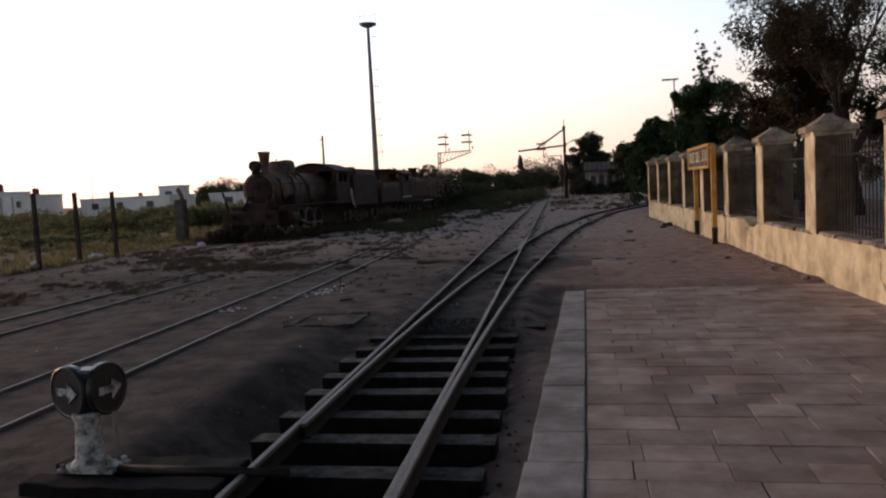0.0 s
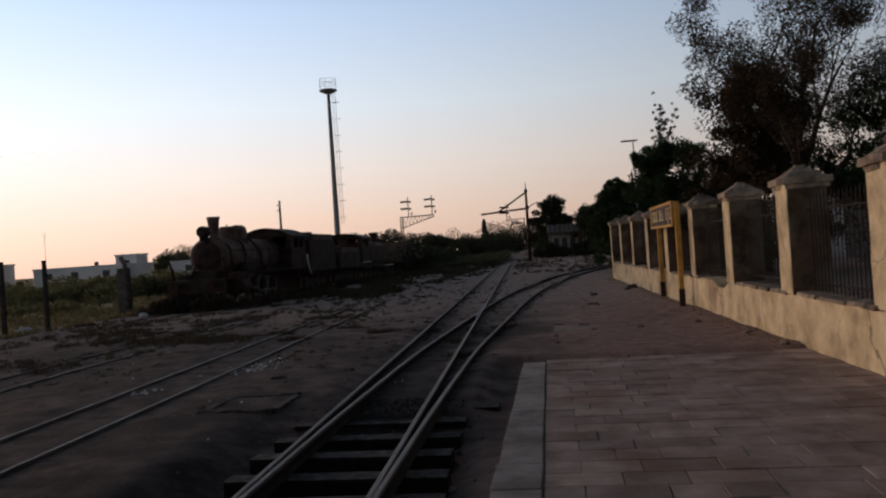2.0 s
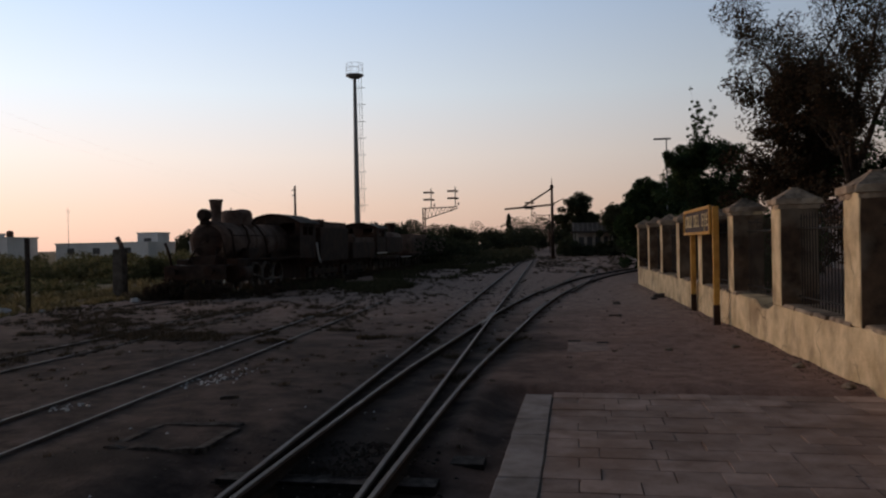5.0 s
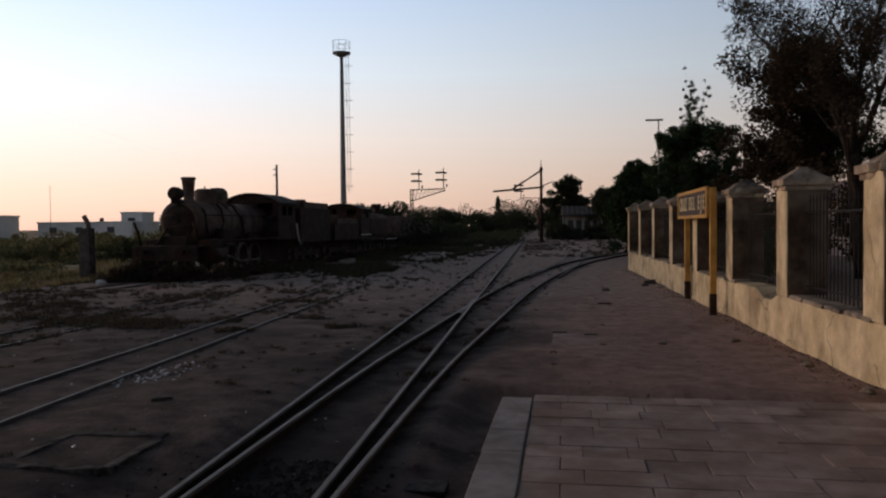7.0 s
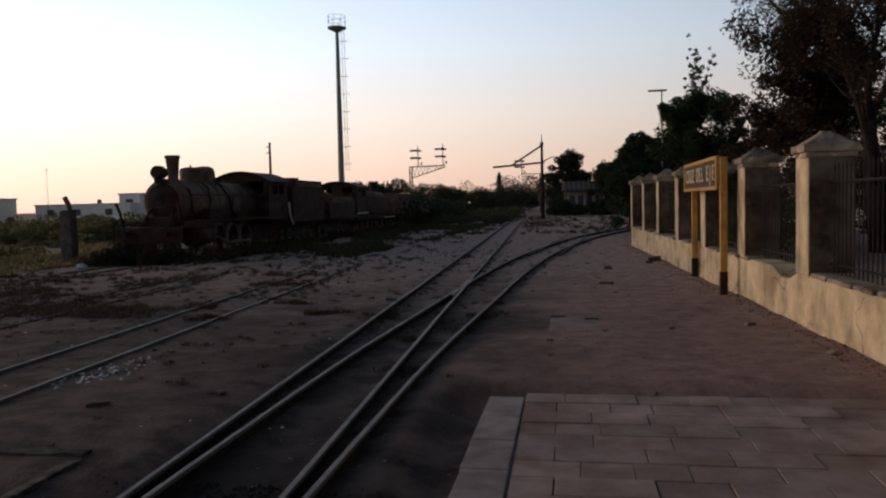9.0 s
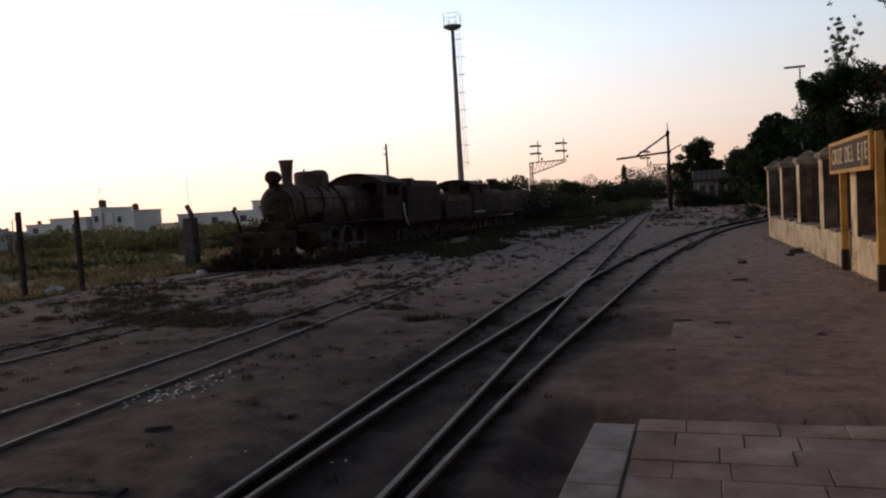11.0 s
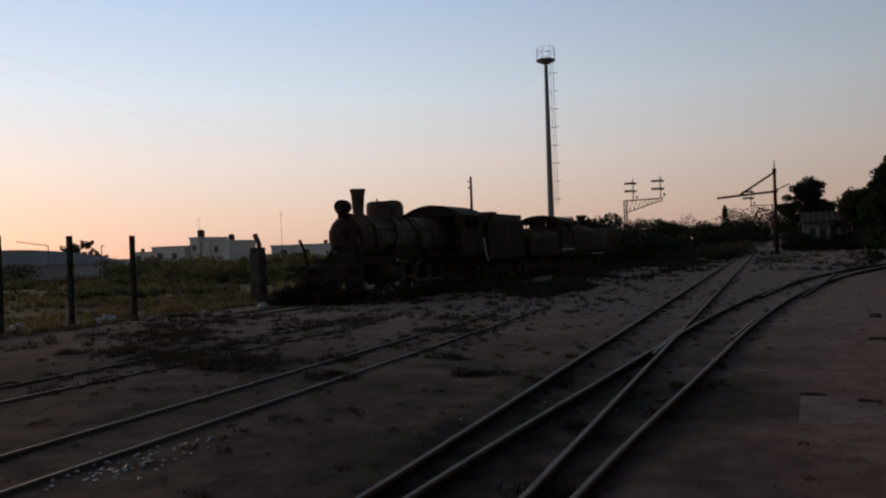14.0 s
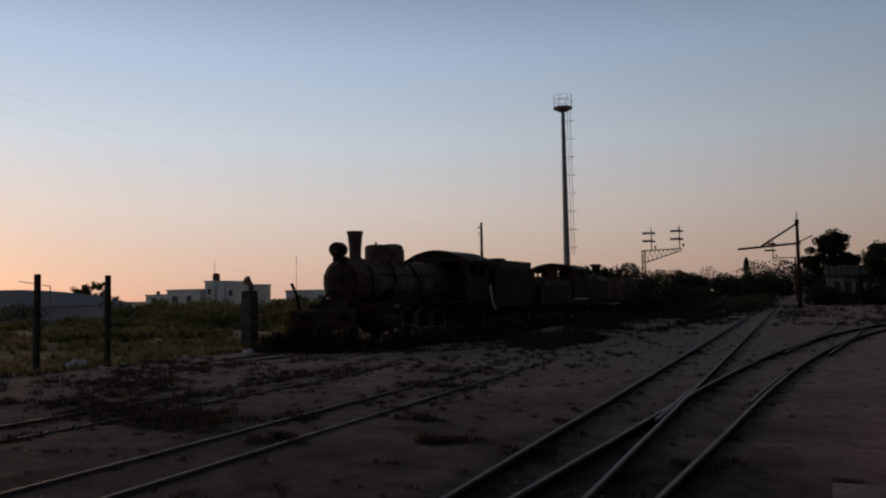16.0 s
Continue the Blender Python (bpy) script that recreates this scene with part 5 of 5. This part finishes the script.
rod(bm, (0.13, 0.08, 0.115), (0.12, 0.08, 0.44), 0.012, n=8)
part("lever_rod", bm, GREYPAINT, stand, "thin grey rod")
bm = B()
rod(bm, (-0.02, 0, 0.44), (-0.02, 0, 0.72), 0.035, n=10)
box(bm, -0.09, 0.05, -0.03, 0.12, 0.5, 0.74, 0.02)
part("lantern_body", bm, DARKBLACK, stand, "black lantern body between the discs")
for a, cx, cy in ((84, 0.05, 0.11), (-20, -0.135, 0.02)):
    q = Matrix.Translation((cx, cy, 0.59)) @ Matrix.Rotation(radians(a), 4, "Z")
    bm = B()
    lathe(bm, [(-0.03, 0.15), (-0.038, 0.158), (-0.035, 0.172), (0.03, 0.172), (0.03, 0.15)], (0, 0, 0), "y", 28)
    rod(bm, (0, -0.015, 0), (0, 0.02, 0), 0.155, n=28)
    bm.transform(q)
    disc = part("disc", bm, DARKBLACK, stand, "black round target disc")
    bm = B()
    box(bm, -0.1, 0.02, -0.042, -0.034, -0.026, 0.026)
    vs = [bm.verts.new(p) for p in ((0.02, -0.042, -0.07), (0.11, -0.042, 0.0), (0.02, -0.042, 0.07), (0.02, -0.034, -0.07), (0.11, -0.034, 0.0), (0.02, -0.034, 0.07))]
    bm.faces.new(vs[:3])
    bm.faces.new(vs[3:])
    for i in range(3):
        bm.faces.new((vs[i], vs[(i + 1) % 3], vs[3 + (i + 1) % 3], vs[3 + i]))
    bm.transform(q)
    part("arrow", bm, CHIPPED, disc, "dull white arrow")
bm = B()
rod(bm, (0.2, -0.03, 0.1), (1.35, -0.03, 0.09), 0.03, n=8)
part("throw_rod", bm, IRON, stand, "dark iron throw rod")


# ---- loose stones ----
def stones(name, label, spots, mat, seed):
    r = random.Random(seed)
    verts, faces = [], []
    for x, y, size in spots:
        z = ground_z(x, y)
        i = len(verts)
        a = r.uniform(0, 6.28)
        ring = [Vector((size * r.uniform(0.7, 1.2) * math.cos(a + k * 1.571), size * r.uniform(0.7, 1.2) * math.sin(a + k * 1.571), 0)) for k in range(4)]
        c = Vector((x, y, z + size * 0.15))
        verts += [c + p for p in ring] + [c + Vector((r.uniform(-0.3, 0.3) * size, r.uniform(-0.3, 0.3) * size, size * r.uniform(0.5, 0.9)))]
        faces += [(i, i + 1, i + 4), (i + 1, i + 2, i + 4), (i + 2, i + 3, i + 4), (i + 3, i, i + 4)]
    tagged(new(name, cloud_mesh(name, verts, faces, mat)), label, "stones", kind="stuff")


r = random.Random(71)
stones("track_ballast", "ballast black with oil and painted shade between the sleepers", [(main_x(y) + r.gauss(-0.02, 0.36), y, r.uniform(0.012, 0.03)) for y in [min(r.uniform(-9, 10), r.uniform(-2, 13)) for _ in range(30000)]], BALLAST, 72)
stones("yard_stones", "small stones scattered over the earth", [(r.uniform(-14, 3.2), r.uniform(5, 34), r.uniform(0.006, 0.022)) for _ in range(4200)], GRIT, 73)
stones("wall_foot_grit", "dark crumbled mortar and dirt along the wall foot", [(wall_x(y) - abs(r.gauss(0, 0.2)), y, r.uniform(0.006, 0.02)) for y in [r.uniform(12.6, 36) for _ in range(1300)]], TIE, 76)
stones("chalk_chips", "pale stone chips beside the siding rail", [(r.gauss(-4.75, 0.2), r.gauss(13.1, 0.4), r.uniform(0.012, 0.03)) for _ in range(80)] + [(r.gauss(-5.67, 0.12), r.gauss(11.1, 0.15), r.uniform(0.012, 0.03)) for _ in range(25)] + [(r.uniform(-9, -1), r.uniform(8, 24), r.uniform(0.01, 0.025)) for _ in range(60)], LITTER, 74)


for k, (x, y, a, ln) in enumerate(((-3.9, 11.7, 0.5, 0.2), (-2.95, 12.2, 2.4, 0.16), (1.1, 22.0, 0.2, 0.3))):
    cu = B()
    box(cu, -ln / 2, ln / 2, -0.025, 0.025, -0.02, 0.018, 0.006)
    for v in cu.verts:
        v.co += Vector((0.02, 0.02, 0.01)) * noise.noise(v.co * 9 + Vector((k, 0, 0)))
    ob = solid("timber_scrap", cu, TIE, "small dark scrap of broken timber on the earth", "debris", "scraps on the yard", place=(x, y, ground_z(x, y) + 0.012))
    ob.rotation_euler = (0, 0, a)

# overhead wires along the field
for x0, z0 in ((-20.4, 8.55), (-22.0, 8.45)):
    cu = B()
    pts = []
    for k in range(25):
        yy = -30 + 7 * k
        pts.append((x0 - 0.215 * (yy - 12) - 0.6, yy, z0 - 0.5 * math.sin(math.pi * ((yy + 30) % 56) / 56)))
    tube(cu, pts, 0.0011, 5)
    solid("overhead_wire", cu, IRON, "thin dark overhead wire above the field", "wire", "overhead wires")
for x, y, h in ((-103.5, 121.5, 9.0), (-88.0, 126.0, 9.5)):
    cu = B()
    rod(cu, (0, 0, 0), (0, 0, h), 0.05, 0.03, n=5)
    for k in range(3):
        rod(cu, (-0.35, 0, h - 0.3 - 0.3 * k), (0.35, 0, h - 0.3 - 0.3 * k), 0.02, n=4)
    solid("antenna_mast", cu, IRON, "thin aerial mast among the houses", "antenna", "aerials of the houses", place=(x, y, -0.1))
for k, (x, y, q) in enumerate(((2.75, 28.2, 0.2), (2.5, 27.5, 0.13), (1.3, 25.8, 0.12), (2.85, 16.6, 0.08), (3.3, 14.5, 0.09), (3.45, 12.9, 0.08), (1.75, 16.4, 0.07), (-0.75, 7.0, 0.06))):
    cu = B()
    bmesh.ops.create_icosphere(cu, subdivisions=2, radius=q)
    for v in cu.verts:
        v.co *= 1 + 0.6 * noise.noise(v.co * (1.6 / q) + Vector((k * 3, 0, 0)))
        v.co.z *= 0.5
    solid("rubble_chunk", cu, TIE if k < 3 else CAPSTONE, "broken lump of rubble on the trodden earth", "rubble", "rubble along the wall", place=(x, y, ground_z(x, y) + 0.15 * q))


# ---- houses beyond the field ----
def flat_house(x0, x1, y0, y1, h, label, windows=(), tanks=(), mat=None):
    t = thing("house", ((x0 + x1) / 2, y0, 0), label, "house", "houses beyond the field")
    cx = (x0 + x1) / 2
    bm = B()
    box(bm, x0 - cx, x1 - cx, 0, y1 - y0, -0.3, h)
    part("wall", bm, mat or WHITEWALL, t)
    bm = B()
    box(bm, x0 - cx - 0.15, x1 - cx + 0.15, -0.15, y1 - y0 + 0.15, h, h + 0.25, 0.03)
    part("parapet", bm, mat or WHITEWALL, t)
    for u, z, ww, hh in windows:
        bm = B()
        box(bm, u - ww / 2 - 0.08, u + ww / 2 + 0.08, -0.06, 0.02, z - 0.08, z + hh + 0.08)
        wd = part("window", bm, WHITEWALL, t)
        bm = B()
        box(bm, u - ww / 2, u + ww / 2, -0.075, -0.055, z, z + hh)
        part("pane", bm, GLASS, wd)
    for u, s in tanks:
        bm = B()
        lathe(bm, [(h + 0.2, s * 0.7), (h + 0.4, s * 0.75), (h + 1.5 * s, s * 0.75), (h + 1.8 * s, s * 0.5), (h + 1.85 * s, 0.15)], (u, 2.0, 0), "z", 16)
        part("water_tank", bm, TANKS, t, "brown roof water tank")
    return t


flat_house(-104.5, -102.2, 120, 128, 4.9, "white two storey house with a roof water tank", [(0, 2.6, 0.8, 1.0)], [(-0.2, 0.9)])
flat_house(-102.0, -100.0, 120.4, 128, 4.0, "white lower wing beside the two storey house", [], [])
flat_house(-99.8, -95.6, 120.5, 128, 4.1, "white flat roofed house with a balcony", [(-1.0, 2.2, 0.9, 1.1)], [(1.0, 0.75)])
flat_house(-113.0, -104.8, 119, 127, 3.4, "pale house with a stepped parapet", [(-2, 1.2, 1.4, 1.2), (1.5, 1.2, 1.2, 1.2)], [])
flat_house(-124, -113.4, 124, 132, 2.6, "low white house beyond the field", [(-3, 1.0, 1.4, 1.1), (2, 1.0, 1.4, 1.1)], [(-4, 0.5)])
flat_house(-92, -74, 128, 137, 2.9, "long low pale building beyond the field", [(-6, 1.1, 1.4, 1.1), (-1, 1.1, 1.4, 1.1), (5, 1.1, 1.4, 1.1)], [(2.0, 0.5)])
flat_house(-78.5, -74.5, 132, 136, 4.6, "square pale house behind the locomotive", [(0, 2.6, 1.4, 1.2)], [])
flat_house(-70, -52, 135, 143, 2.8, "low pale houses behind the train", [(-5, 1.1, 1.4, 1.1), (3, 1.1, 1.4, 1.1)], [(-2, 0.5)])
shed = thing("warehouse", (-55.5, 49.5, -0.3), "long low warehouse with a curved bluish sheet roof", "warehouse")
shed.rotation_euler = (0, 0, radians(53.1))
bm = B()
box(bm, -9.5, 7.6, 0.3, 24, -0.3, 1.6)
part("wall", bm, SHEDWALL, shed, "grey blue rendered wall")
bm = B()
up = [(-0.95 + x, z) for x, z in arch(9.0, 1.6, 2.9, 20)]
extrude_y(bm, up, 0.0, 24.3)
part("vaulted_roof", bm, SHEET, shed, "bluish vaulted metal roof")
for k in range(5):
    bm = B()
    box(bm, -8.0 + 3.4 * k, -7.8 + 3.4 * k, 0.2, 0.31, -0.3, 1.6)
    part("pilaster", bm, SHEDWALL, shed)

tree((-71.8, 69.0, -0.3), 4.0, 2.6, "scrubby tree behind the warehouse", FIELDLEAF, 91, 0.15, 0.12, 26, 0.1, clump=(0.06, 0.13), gaps=0.25)
for x, y, h, arm in ((-42.5, 41.8, 2.7, -1.6), (-40.2, 43.8, 2.6, 0.0)):
    t = thing("yard_lamp", (x, y, -0.1), "thin grey lamp pole in front of the warehouse", "street lamp", "lamp poles by the warehouse")
    bm = B()
    rod(bm, (0, 0, 0), (0, 0, h), 0.04, 0.03, n=6)
    part("pole", bm, GALV, t)
    bm = B()
    rod(bm, (0, 0, h - 0.02), (arm, arm * 0.6, h + 0.3) if arm else (0.3, 0, h), 0.025, n=5)
    part("lamp_arm", bm, GALV, t)

# small hut by the line, under a lean-to roof on pale posts
hut = thing("trackside_hut", (1.75, 100, 0), "small pale hut with a sloping sheet roof and veranda posts", "hut")
bm = B()
box(bm, -2.0, 2.1, 0, 4, -0.2, 3.1)
part("wall", bm, HUTWALL, hut, "dusty cream wall")
bm = B()
rows_ = [[bm.verts.new((x, yy, zz)) for x in (-2.45, 2.55)] for yy, zz in ((-1.5, 2.92), (2.0, 4.05), (4.4, 3.3), (4.4, 3.22), (2.0, 3.97), (-1.5, 2.84))]
for k in range(6):
    a, b = rows_[k], rows_[(k + 1) % 6]
    bm.faces.new((a[0], a[1], b[1], b[0]))
bm.faces.new([q[0] for q in rows_])
bm.faces.new([q[1] for q in reversed(rows_)])
bmesh.ops.recalc_face_normals(bm, faces=bm.faces)
part("roof", bm, DULLSTONE, hut, "weathered grey sheet roof")
bm = B()
box(bm, -2.5, 2.6, -1.56, -1.5, 2.76, 2.98)
part("fascia", bm, TIE, hut, "dark eaves board")
for k in range(9):
    bm = B()
    x = -2.3 + 0.58 * k
    rod(bm, (x, -1.48, 2.95), (x, 2.0, 4.08), 0.03, n=5)
    part("roof_rib", bm, CONCRETE, hut, "pale roof batten")
for x, z0 in ((-1.35, 1.1), (-0.35, 0.0), (0.65, 1.1), (1.5, 1.1)):
    bm = B()
    box(bm, x - 0.33, x + 0.33, -0.05, 0.02, z0, 2.3)
    part("window" if z0 else "door", bm, GLASS, hut)
for x in (-2.2, -0.9, 0.15, 1.2, 2.3):
    bm = B()
    box(bm, x - 0.09, x + 0.09, -1.3, -1.1, -0.2, 2.9)
    part("veranda_post", bm, HUTWALL, hut, "pale painted post")

# building behind the railings
depot = thing("brick_building", (20.8, 33, 0), "tall grey rendered station building behind the railings", "building")
bm = B()
box(bm, -5, 6, -16, 8, -0.3, 6.4)
part("wall", bm, DEPOTWALL, depot, "dull grey render")
bm = B()
box(bm, -5.3, 6.3, -16.3, 8.3, 6.4, 6.8, 0.05)
part("cornice", bm, PLASTER, depot)
for k in range(4):
    bm = B()
    y = -13 + 5.5 * k
    box(bm, -5.06, -4.98, y - 0.6, y + 0.6, 1.2, 3.4)
    wd = part("window", bm, PLASTER, depot)
    bm = B()
    box(bm, -5.08, -5.055, y - 0.5, y + 0.5, 1.3, 3.3)
    part("pane", bm, GLASS, wd)


store = thing("store_building", (17.5, 42, 0), "low pale store with a dark tiled roof behind the trees", "building")
bm = B()
box(bm, -3, 3, 0, 22, -0.3, 2.9)
part("wall", bm, DEPOTWALL, store, "pale grey render")
bm = B()
extrude_y(bm, [(-3.5, 2.9), (0, 4.4), (3.5, 2.9), (3.5, 2.78), (-3.5, 2.78)], -0.4, 22.4)
part("roof", bm, TANKS, store, "dark brown pitched roof")
for k in range(5):
    bm = B()
    y = 2.4 + 4.2 * k
    box(bm, -3.06, -2.97, y - 0.55, y + 0.55, 1.0, 2.2)
    part("window", bm, GLASS, store)


# ---- platform: kerb stones and slabs ----
platform = thing("platform", (0, 0, 0), "worn paved station platform with a pale kerb", "platform", kind="structure")
bm = B()
box(bm, PLAT[0] + 0.03, PLAT[1], PLAT[2], PLAT[3] - 0.03, -0.6, -0.075)
part("platform_bed", bm, CONCRETE, platform, "mortar bed under the slabs")
TOP = -0.05


def kerb_in(y):
    return -0.035 + 0.008 * min(7.0, max(0.0, 12.5 - y))


y = PLAT[3]
k = 0
while y > -2:
    ln = rng.uniform(0.62, 0.72)
    bm = B()
    box(bm, PLAT[0] + rng.uniform(-0.012, 0.008), kerb_in(y) - 0.012, y - ln + 0.008, y - 0.004, -0.3, TOP + 0.006 + rng.uniform(-0.004, 0.004), 0.012)
    for v in bm.verts:
        v.co.x += 0.012 * noise.noise(v.co * 2.5)
    part("kerb_stone", bm, KERB, platform)
    y -= ln
slabs = []
for k in range(5):
    bm = B()
    box(bm, -0.286, 0.286, -0.157, 0.157, -0.05, 0, 0.005)
    for v in bm.verts:
        v.co += Vector((0.005, 0.005, 0.003)) * noise.noise(v.co * 8 + Vector((k * 5, 0, 0)))
    slabs.append(mesh_of(bm, "paving_slab", SLAB))
row = 0
rest_v, rest_f = [], []
y = PLAT[3] - 0.02
while y > -4.0:
    x = kerb_in(y) + (0.29 if row % 2 else 0.0) + rng.uniform(-0.006, 0.006) + 0.29
    if row % 2:
        ob = shared("paving_slab", slabs[0], platform, (kerb_in(y) + 0.145, y, TOP - 0.003), 0, (0.49, 1, 1))
    x -= 0.29
    while x < wall_x(y) + 0.3:
        z = TOP + rng.uniform(-0.007, 0.005)
        k = rng.choice((0.62, 0.8, 1.0, 1.0, 1.12))
        x += 0.29 * k
        if y > 2.2:
            shared("paving_slab", rng.choice(slabs), platform, (x, y, z), rng.uniform(-0.012, 0.012) + (math.pi if rng.random() < 0.5 else 0), (k, 1, 1))
        else:
            i = len(rest_v)
            rest_v += [(x - 0.286 * k, y - 0.156, z), (x + 0.286 * k, y - 0.156, z), (x + 0.286 * k, y + 0.156, z), (x - 0.286 * k, y + 0.156, z)]
            rest_f.append((i, i + 1, i + 2, i + 3))
        x += 0.29 * k
    y -= 0.322
    row += 1
ob = new("paving_rest", cloud_mesh("paving_rest", rest_v, rest_f, SLAB))
ob.parent = platform
tagged(ob, kind="stuff")
